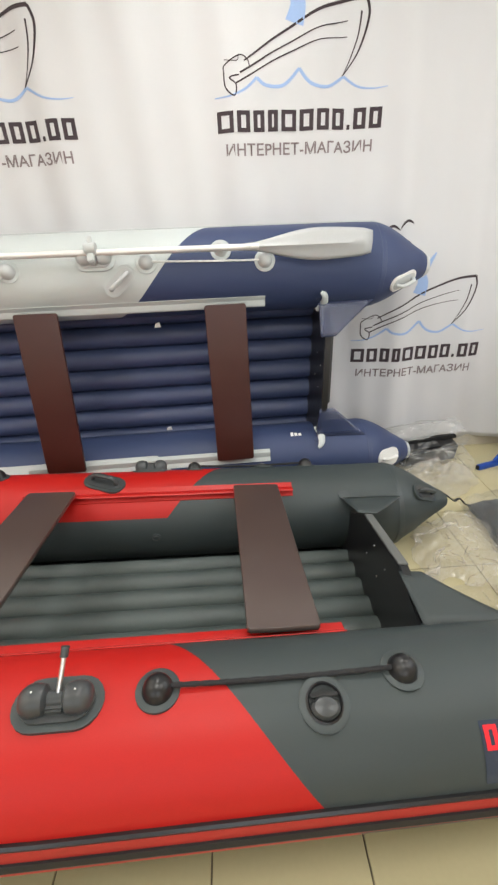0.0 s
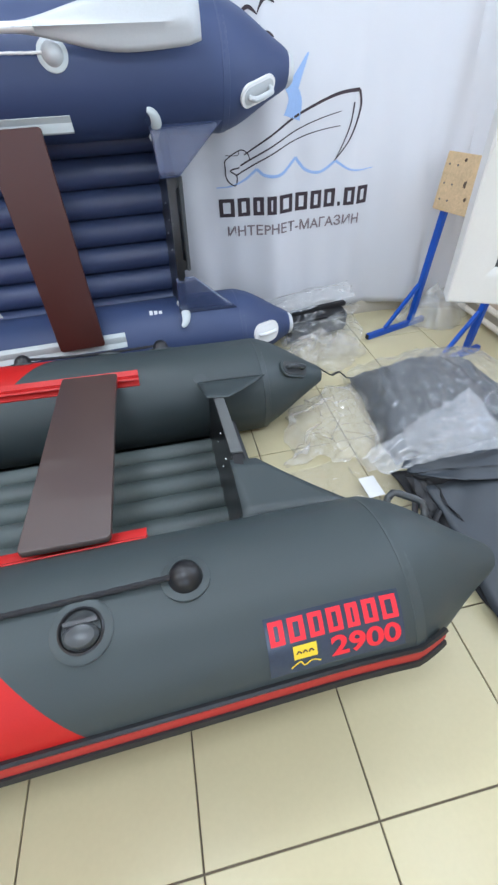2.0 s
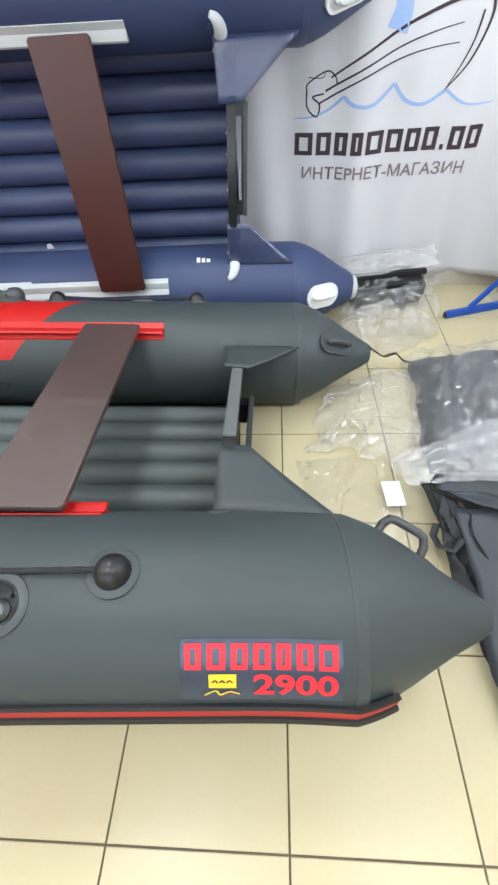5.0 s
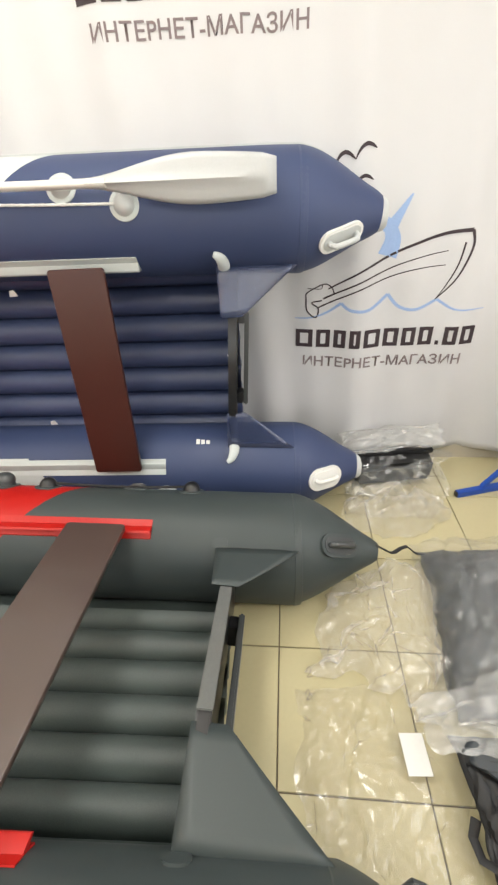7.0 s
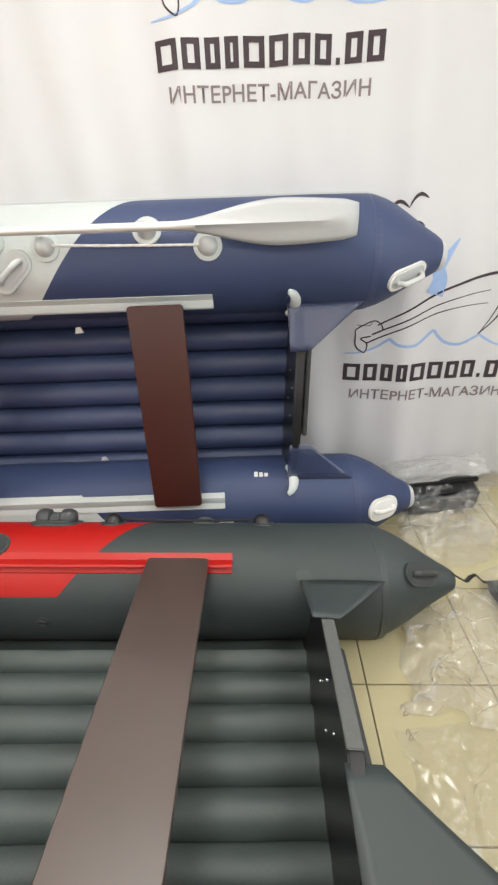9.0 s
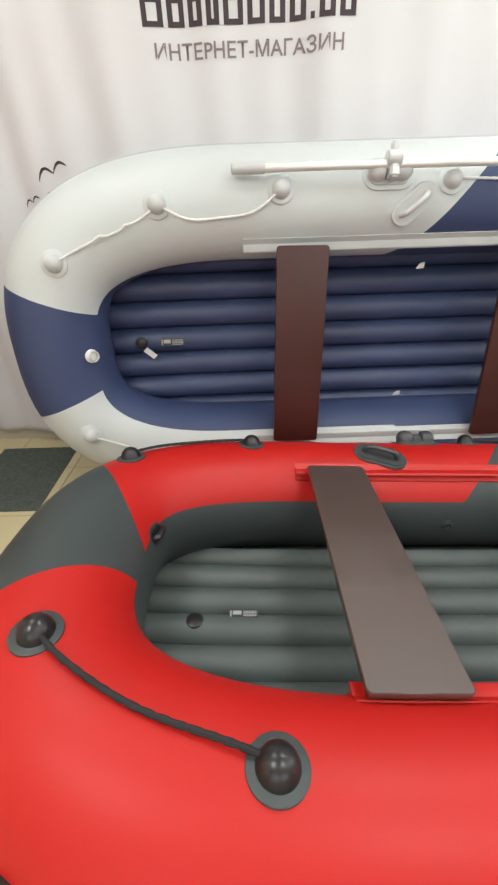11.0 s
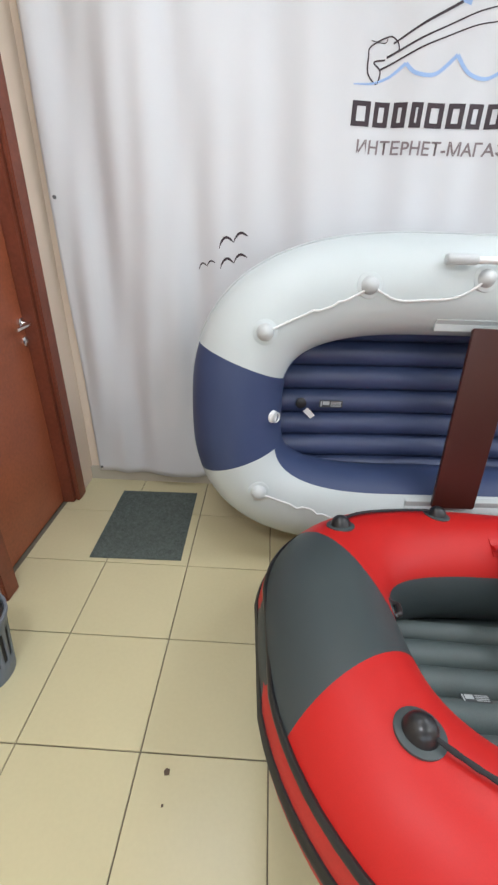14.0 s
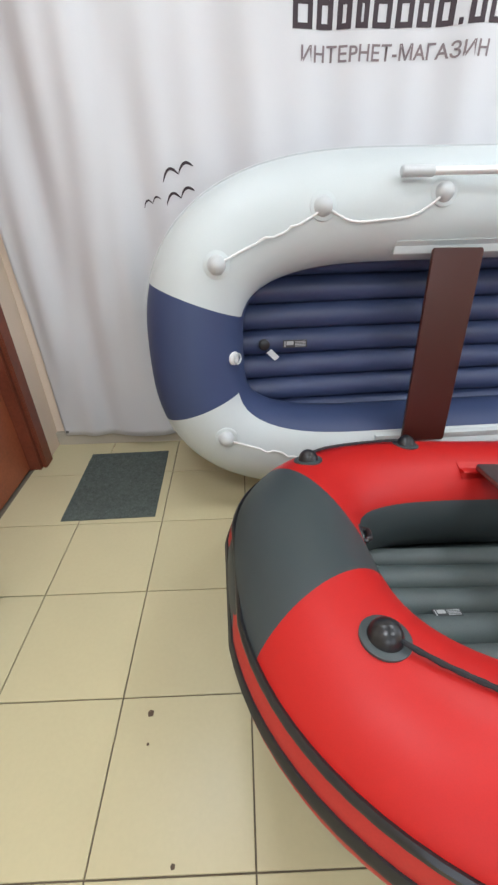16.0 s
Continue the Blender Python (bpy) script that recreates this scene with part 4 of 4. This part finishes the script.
for i in range(15):
    f = i / 14
    half = 0.014 + 0.053 * math.sin(math.pi / 2 * min(1, f * 1.7)) ** 1.6
    if f > 0.6:
        half *= 1 - 0.20 * ((f - 0.6) / 0.4) ** 1.5
    if i == 14:
        half *= 0.86
    mid = b - a + (c - b) * f
    row = []
    for j in range(9):
        g = j / 4 - 1
        rib = 0.012 * max(0.0, 1 - abs(g) * 3.6) * (1 - 0.35 * f) * (f < 0.9)
        row.append(bm.verts.new(mid + Vector((0, 0.012 * g * g - rib - 0.004, half * g))))
    rows_b.append(row)
for r0, r1 in zip(rows_b, rows_b[1:]):
    for j in range(8):
        bm.faces.new((r0[j], r0[j + 1], r1[j + 1], r1[j]))
bl = part("blade", bm, m_blade, oar, "pale grey plastic blade")
so = bl.modifiers.new("thickness", "SOLIDIFY")
so.thickness = 0.004
clamp = box(bmesh.new(), -0.016, 0.016, -0.04, 0.03, 0.02, 0.066, 0.006)
lathe(clamp, [(0.020, -0.026), (0.025, -0.022), (0.025, 0.022), (0.020, 0.026)], 20, pose(0, 0.022, 0.055, 0, 90, 0))
lathe(clamp, [(0.013, 0.0), (0.013, 0.022), (0.009, 0.030)], 16, pose(0, 0.040, 0.060, -80, 0, 0))
mc = navy_boat.matrix_world @ N.spot(1.527, 1, 69)
part("oar_clamp", clamp, m_palegrey, oar, "grey plastic clamp", Matrix.Translation(-a) @ mc)


# ---- things on the floor ----
def crumple(name, cx, cy, rx, ry, h, mat, seed, label, category, turn=0.0, freq=9.0, rough=1.0, base=0.004, kind=""):
    """A crumpled sheet or soft bundle lying on the floor."""
    bm = bmesh.new()
    rng = random.Random(seed)
    o = Vector((rng.random() * 50, rng.random() * 50, seed))
    nr, na = 20, 56
    rows_c = []
    for i in range(nr + 1):
        rho = i / nr
        row = []
        for k in range(na):
            t = 2 * math.pi * k / na
            edge = 1 + 0.30 * noise.noise(o + Vector((math.cos(t) * 1.3, math.sin(t) * 1.3, 0))) + 0.12 * noise.noise(o + Vector((math.cos(t) * 5, math.sin(t) * 5, 3)))
            x, y = rx * rho * edge * math.cos(t), ry * rho * edge * math.sin(t)
            p = o + Vector((x * freq, y * freq, 0))
            ridge = 1 - abs(noise.noise(p)) * 2.2
            ridge2 = 1 - abs(noise.noise(p * 2.6 + Vector((7, 3, 1)))) * 2.2
            dome = max(0.0, 1 - rho ** 2.4)
            z = base + h * dome * (0.50 + rough * (0.32 * ridge + 0.18 * ridge2)) + 0.012 * rough * max(0, ridge2) * (1 - dome) * min(1, h * 12)
            wob = 0.018 * rough
            row.append(bm.verts.new((x + wob * noise.noise(p * 1.7 + Vector((0, 9, 0))), y + wob * noise.noise(p * 1.7 + Vector((9, 0, 0))), max(0.002, z))))
        rows_c.append(row)
    for a, b in zip(rows_c, rows_c[1:]):
        for k in range(na):
            bm.faces.new((a[k], a[(k + 1) % na], b[(k + 1) % na], b[k]))
    bmesh.ops.remove_doubles(bm, verts=bm.verts, dist=1e-5)
    ob = part(name, bm, mat)
    for f in ob.data.polygons:
        f.use_smooth = False
    ob.matrix_world = pose(cx, cy, 0, 0, 0, turn)
    return tagged(ob, label, category, kind=kind)


def drape(name, corners, mat, seed, amp, parent=None, label="", n=26, sag=0.0, fray=0.02, thick=0.002, crease=0.0, grain=(1, 1), steep=1.0, facets=False):
    """A loose sheet over four corners, with soft folds."""
    a, b, c, d = [Vector(p) for p in corners]
    o = Vector((seed * 3.1, seed * 1.7, 0))
    rng = random.Random(seed)
    bm = bmesh.new()
    rows_d = []
    for i in range(n + 1):
        v = i / n
        row = []
        for j in range(n + 1):
            u = j / n
            p = a.lerp(b, u).lerp(d.lerp(c, u), v)
            edge = 1 - (2 * u - 1) ** 8 * 0.5 - (2 * v - 1) ** 8 * 0.5
            f = noise.noise(o + Vector((u * 3.2 * grain[0], v * 2.2 * grain[1], 0))) + 0.5 * (1 - 2 * abs(noise.noise(o + Vector(((u * 5 + v * 2 * grain[1]) * grain[0], v * 3 * grain[1], 4)))))
            f += crease * ((1 - 2.4 * abs(noise.noise(o + Vector((u * 9 * grain[0] + v * 4 * grain[1], v * 8 * grain[1], 7))))) + 0.5 * (1 - 2.4 * abs(noise.noise(o + Vector((u * 21, v * 17 - u * 6, 2))))))
            p = p + Vector((fray * (noise.noise(o + Vector((u * 4, v * 4, 9))) + 0.35 * noise.noise(o + Vector((u * 13, v * 13, 5)))), fray * (noise.noise(o + Vector((u * 4, v * 4, 19))) + 0.35 * noise.noise(o + Vector((u * 13, v * 13, 25)))), amp * f * edge - sag * max(0.0, math.sin(math.pi * u) * math.sin(math.pi * v)) ** steep))
            if facets and 0 < i < n and 0 < j < n:   # broken into small flat facets
                p = p + Vector((rng.uniform(-0.4, 0.4) * (b - a).length / n, rng.uniform(-0.4, 0.4) * (d - a).length / n, rng.uniform(-0.5, 0.5) * amp * crease))
            p.z = max(0.004, p.z)
            row.append(bm.verts.new(p))
        rows_d.append(row)
    for r0, r1 in zip(rows_d, rows_d[1:]):
        for j in range(n):
            if facets and rng.random() < 0.5:
                bm.faces.new((r0[j], r0[j + 1], r1[j]))
                bm.faces.new((r0[j + 1], r1[j + 1], r1[j]))
            elif facets:
                bm.faces.new((r0[j], r0[j + 1], r1[j + 1]))
                bm.faces.new((r0[j], r1[j + 1], r1[j]))
            else:
                bm.faces.new((r0[j], r0[j + 1], r1[j + 1], r1[j]))
    ob = part(name, bm, mat, parent, label, soft=not facets)
    if thick:
        so = ob.modifiers.new("thickness", "SOLIDIFY")
        so.thickness = thick
    return ob


def sheet(corners, mat, seed, amp, bulge, label, fray=0.05, n=80, name="plastic_sheet", category="plastic film", crease=0.55, grain=(1, 1), steep=1.0):
    return tagged(drape(name, corners, mat, seed, amp, None, "", n, -bulge, fray, 0.0, crease, grain, steep, True), label, category)


sheet(((3.02, 1.06, 0.006), (3.44, 1.22, 0.006), (3.34, 0.60, 0.02), (2.90, 0.72, 0.006)), m_film, 3, 0.018, 0.05, "crumpled clear plastic film on the floor tiles", 0.08, 46, crease=0.6, grain=(0.8, 0.8))
sheet(((2.86, 0.66, 0.004), (3.28, 0.70, 0.010), (3.26, 0.16, 0.006), (2.84, 0.18, 0.004)), m_filmspread, 5, 0.012, 0.010, "thin clear plastic film spread on the tiles", 0.05, 36, crease=0.4, grain=(1.0, 0.4))
bag = empty("carry_bag", pose(0, 0, 0), "charcoal nylon boat bag lying open on the tiles", "bag")
drape("body_panel", ((3.33, 0.40, 0.10), (4.02, 0.38, 0.15), (4.02, -0.30, 0.02), (3.31, -0.24, 0.008)), m_cover, 4, 0.022, bag, "charcoal nylon panel", sag=-0.04)
drape("flap", ((3.265, 0.50, 0.15), (3.98, 0.47, 0.21), (3.92, 0.20, 0.17), (3.285, 0.43, 0.125)), m_cover, 6, 0.014, bag, "folded nylon flap")
drape("side_panel", ((3.27, 0.46, 0.11), (3.36, 0.42, 0.10), (3.42, 0.10, 0.06), (3.30, 0.16, 0.008)), m_rub, 7, 0.02, bag, "black inner side")
drape("under_panel", ((3.28, 0.55, 0.03), (4.0, 0.5, 0.04), (4.0, -0.2, 0.008), (3.34, -0.1, 0.006)), m_rub, 8, 0.01, bag, "black lining")
part("web_strap", sweep(bmesh.new(), [(3.275, 0.36, 0.07), (3.262, 0.33, 0.05), (3.268, 0.29, 0.055), (3.30, 0.27, 0.07), (3.33, 0.30, 0.085)], 0.012, 8, flat=0.3), m_rub, bag, "black web strap")
tagged(drape("carry_bag", ((3.38, 1.22, 0.02), (3.96, 1.22, 0.03), (3.96, 0.52, 0.05), (3.32, 0.58, 0.02)), m_cover, 9, 0.030, None, "", 60, -0.16, 0.03, 0.003, 0.12, (2.0, 0.6), 0.5), "dark boat bag under plastic film", "bag")
sheet(((3.35, 1.24, 0.02), (4.02, 1.26, 0.04), (4.02, 0.56, 0.08), (3.27, 0.56, 0.03)), m_filmthin, 12, 0.034, 0.20, "crumpled clear plastic bag over a dark boat bag", 0.06, 46, crease=0.25, grain=(1.2, 0.5), steep=0.5)
tagged(drape("plastic_sheet", ((3.17, 0.60, 0.09), (3.64, 0.70, 0.27), (3.60, 0.40, 0.25), (3.20, 0.48, 0.12)), m_filmwhite, 15, 0.012, None, "", 60, -0.05, 0.03, 0.0, 0.10, (0.5, 1.1), 1.0), "milky folded plastic film over a dark bag", "plastic film")
crumple("plastic_sheet", 3.80, 1.10, 0.18, 0.15, 0.24, m_filmthin, 17, "bunched clear plastic bag", "plastic film", 0, 9, 0.7)
acc = empty("accessory_bag", pose(3.37, 1.735, 0), "black accessory bag wrapped in clear plastic", "bag")
part("pouch", box(bmesh.new(), -0.20, 0.17, -0.06, 0.05, 0.02, 0.15, 0.02, pose(0, 0, 0.01, 12, -4, 4)), m_rub, acc, "black nylon pouch")
part("stiffener", boxed(-0.22, 0.18, -0.02, 0.02, 0.160, 0.185, 0.006, pose(0, 0, 0, 0, -3, 3)), m_rub, acc)
sheet(((3.08, 1.87, 0.20), (3.60, 1.87, 0.25), (3.58, 1.72, 0.22), (3.12, 1.70, 0.17)), m_filmwhite, 23, 0.020, 0.03, "milky plastic film folded over a black bag", 0.03, 16, "plastic_bag", "plastic bag", 0.2)
sheet(((3.08, 1.72, 0.14), (3.62, 1.76, 0.14), (3.52, 1.44, 0.006), (3.10, 1.42, 0.006)), m_filmthin, 24, 0.040, 0.05, "clear plastic bag round a black accessory", 0.06, 24, "plastic_bag", "plastic bag")
crumple("plastic_bag", 3.32, 1.47, 0.23, 0.16, 0.15, m_film, 25, "crumpled clear plastic bag on the tiles", "plastic bag", 0, 12, 1.3)
crumple("plastic_bag", 4.14, 1.72, 0.22, 0.14, 0.30, m_filmwhite, 27, "milky plastic bundle beside the stand", "plastic bag", 0, 7, 0.6)
tagged(part("strap", sweep(bmesh.new(), [(red_boat.matrix_world @ R.spot(3.178, 1, 100)).translation, (3.215, 1.10, 0.15), (3.235, 1.12, 0.13), (3.27, 1.16, 0.11), (3.30, 1.18, 0.10), (3.345, 1.19, 0.05), (3.40, 1.20, 0.03), (3.46, 1.20, 0.06)], 0.009, 8, flat=0.35), m_rub), "black webbing strap on the floor", "strap")
note = tagged(part("paper_note", boxed(-0.032, 0.032, -0.050, 0.050, 0.030, 0.0315), m_paper, soft=False), "small white paper card on plastic film", "paper")
note.matrix_world = pose(3.176, 0.498, 0, 0, 0, 3)

for px, py, k in ((2.888, 0.718, 1.0), (2.884, 0.648, 0.9)):
    mk = part("pen_mark", ribbon(bmesh.new(), ((0, 0), (0.010 * k, 0.018 * k), (0.016 * k, 0.002 * k), (0.004 * k, -0.016 * k), (0.022 * k, -0.012 * k)), 0.002), m_inkgrey, soft=False)
    mk.matrix_world = pose(px, py, 0.0012)
    tagged(mk, "faint pen mark on a floor tile", "mark", "pen marks")

# ---- blue steel stand ----
stand = empty("motor_stand", pose(3.645, 1.60, 0, 0, 0, 16), "blue steel outboard motor stand with a plywood board", "motor stand")
for k, dy in enumerate((0.0, -0.42)):
    foot = part("foot_bar", boxed(0, 0.44, dy - 0.015, dy + 0.015, 0, 0.032, 0.003), m_blue, stand)
    part("end_cap", boxed(-0.004, 0.0, dy - 0.012, dy + 0.012, 0.003, 0.029), m_black, foot, soft=False)
    bm = bmesh.new()
    box(bm, -0.016, 0.016, -0.016, 0.016, 0, 0.84, 0.003, pose(0.33, dy, 0.032, 0, 6, 0))
    part("post", bm, m_blue, stand)
    bm = bmesh.new()
    box(bm, 0, 0.30, -0.010, 0.010, -0.010, 0.010, 0.002, pose(0.13, dy, 0.034, 0, -47, 0))
    part("brace", bm, m_blue, stand)
bd = part("board", boxed(-0.012, 0.012, -0.47, 0.06, 0.0, 0.25, 0.003, pose(0.325 + 0.05, 0, 0.635, 0, 6, 0)), m_wood, stand, "raw plywood board with dark stains")
for sx, sz, k in ((-0.10, 0.13, 1.0), (-0.125, 0.07, 0.7), (-0.30, 0.12, 1.1), (-0.17, 0.20, 0.5), (-0.22, 0.09, 0.8), (-0.06, 0.225, 0.6)):
    part("stain", lathe(bmesh.new(), [(0.016 * k, 0), (0.013 * k, 0.0008)], 7, pose(0.3625 + 0.105 * sz, sx, 0.635 + sz, 0, -84, 40 * k), 0.55 + 0.5 * k, 1.3 - 0.5 * k), m_woodstain, bd)
for sy in (0.03, -0.02, -0.40):
    for sz in (0.05, 0.12, 0.2):
        part("screw", lathe(bmesh.new(), [(0.005, 0), (0.004, 0.002)], 8, pose(0.3625 + 0.105 * sz, sy, 0.635 + sz, 0, -84, 0)), m_gasket, bd)

# ---- open window sash by the side wall ----
sw, sh, st_ = 1.33, 1.30, 0.080
sash = empty("window_sash", pose(3.187, 0.407, 0.827, 0, 0, -25.5), "open white plastic window sash with clear glass", "window")
bm = bmesh.new()
loops = []
for inset, dy in ((0.0, -0.028), (0.004, -0.032), (st_ - 0.022, -0.032), (st_, -0.020), (st_, 0.020), (st_ - 0.022, 0.032), (0.004, 0.032), (0.0, 0.028)):
    loops.append([bm.verts.new((cx, dy, cz)) for cx, cz in ((inset, inset), (sw - inset, inset), (sw - inset, sh - inset), (inset, sh - inset))])
for a, b in zip(loops, loops[1:] + loops[:1]):
    for k in range(4):
        bm.faces.new((a[k], a[(k + 1) % 4], b[(k + 1) % 4], b[k]))
part("sash_frame", bm, m_pvcw, sash)
bm = bmesh.new()
for g in ((st_, sw - st_, st_, st_ + 0.008), (st_, sw - st_, sh - st_ - 0.008, sh - st_), (st_, st_ + 0.008, st_, sh - st_), (sw - st_ - 0.008, sw - st_, st_, sh - st_)):
    box(bm, g[0], g[1], -0.018, 0.018, g[2], g[3])
part("gasket", bm, m_gasket, sash, soft=False)
pane = part("pane", boxed(st_ + 0.002, sw - st_ - 0.002, -0.010, 0.010, st_ + 0.002, sh - st_ - 0.002), m_glass, sash, soft=False)
pane.visible_shadow = False
wf = empty("window_3", pose(XR, 0.41, 0.82), "white plastic window frame in the side wall", "window", kind="structure")
bm = bmesh.new()
box(bm, 0.06, 0.12, -0.70, 0.70, 0, 0.06, 0.005)
box(bm, 0.06, 0.12, -0.70, 0.70, 1.31, 1.37, 0.005)
box(bm, 0.06, 0.12, -0.70, -0.64, 0.06, 1.31, 0.005)
box(bm, 0.06, 0.12, 0.64, 0.70, 0.06, 1.31, 0.005)
part("window_frame", bm, m_pvcw, wf)
part("window_sill", boxed(-0.14, 0.05, -0.74, 0.74, -0.034, 0.0, 0.006), m_pvcw, wf)

# ---- heating pipes along the side wall ----
for pz, px in ((0.055, XR - 0.06), (0.13, XR - 0.055)):
    tagged(part("heating_pipe", sweep(bmesh.new(), [(px, -3.05, pz), (px, 0, pz), (px, 1.88, pz)], 0.016, 14), m_pipe), "cream painted heating pipe along the wall", "pipe", "heating pipes")

# ---- doormat, waste bin, crumbs ----
mat_ = empty("doormat", pose(-0.27, 1.515, 0, 0, 0, 1.2), "grey ribbed carpet doormat on the tiles", "doormat")
part("backing", boxed(-0.226, 0.226, -0.288, 0.288, 0.0, 0.005, 0.001), m_mat, mat_)
bm = bmesh.new()
for k in range(56):
    xk = -0.222 + 0.444 * k / 55
    box(bm, xk - 0.0026, xk + 0.0026, -0.285, 0.285, 0.005, 0.0085)
part("pile_ribs", bm, m_mat, mat_, soft=False)
waste = empty("waste_bin", pose(-0.635, 0.62, 0), "grey-blue plastic waste basket with slotted sides", "waste bin")
bm = bmesh.new()
n, levels = 40, [(0.100, 0.0), (0.102, 0.03), (0.106, 0.08), (0.112, 0.15), (0.119, 0.22), (0.124, 0.265), (0.131, 0.268), (0.131, 0.28), (0.121, 0.28)]
rings_b = [[bm.verts.new((r * math.cos(2 * math.pi * k / n), r * math.sin(2 * math.pi * k / n), z)) for k in range(n)] for r, z in levels]
for i, (a, b) in enumerate(zip(rings_b, rings_b[1:])):
    for k in range(n):
        if i in (2, 3) and k % 2:
            continue
        bm.faces.new((a[k], a[(k + 1) % n], b[(k + 1) % n], b[k]))
bm.faces.new(rings_b[0][::-1])
bk = part("basket", bm, m_bin, waste)
so = bk.modifiers.new("thickness", "SOLIDIFY")
so.thickness = 0.003
part("bin_liner", lathe(bmesh.new(), [(0.096, 0.004), (0.098, 0.03), (0.108, 0.15), (0.117, 0.262)], 30), m_rub, waste, "black bin liner")
for cx, cy, s in ((0.095, 0.352, 0.010), (0.10, 0.27, 0.004), (0.204, 0.016, 0.006), (3.138, -0.496, 0.004)):
    cr = part("crumb", plate(bmesh.new(), [(-s, -s * 0.5), (s * 0.3, -s), (s, s * 0.2), (s * 0.1, s), (-s * 0.8, s * 0.6)], 0.0, 0.003), m_woodstain, soft=False)
    cr.matrix_world = pose(cx, cy, 0.0, 0, 0, 30)
    tagged(cr, "small dark crumb on the tiles", "crumb", "crumbs")

# ---- floor tiles ----
T, G = 0.40, 0.0022
bm = bmesh.new()
box(bm, G, T - G, G, T - G, -0.010, 0.0)
top = [e for e in bm.edges if all(v.co.z > -0.001 for v in e.verts)]
bmesh.ops.bevel(bm, geom=top, offset=0.0012, segments=1, affect="EDGES")
tile_me = finish("floor_tile", bm, m_tile, False)
for i in range(-2, 11):
    for j in range(-8, 5):
        t = new("floor_tile", tile_me)
        t.location = (i * T, j * T, 0.0006 * noise.noise(Vector((i * 1.7, j * 2.3, 0))))
        t.parent = floor
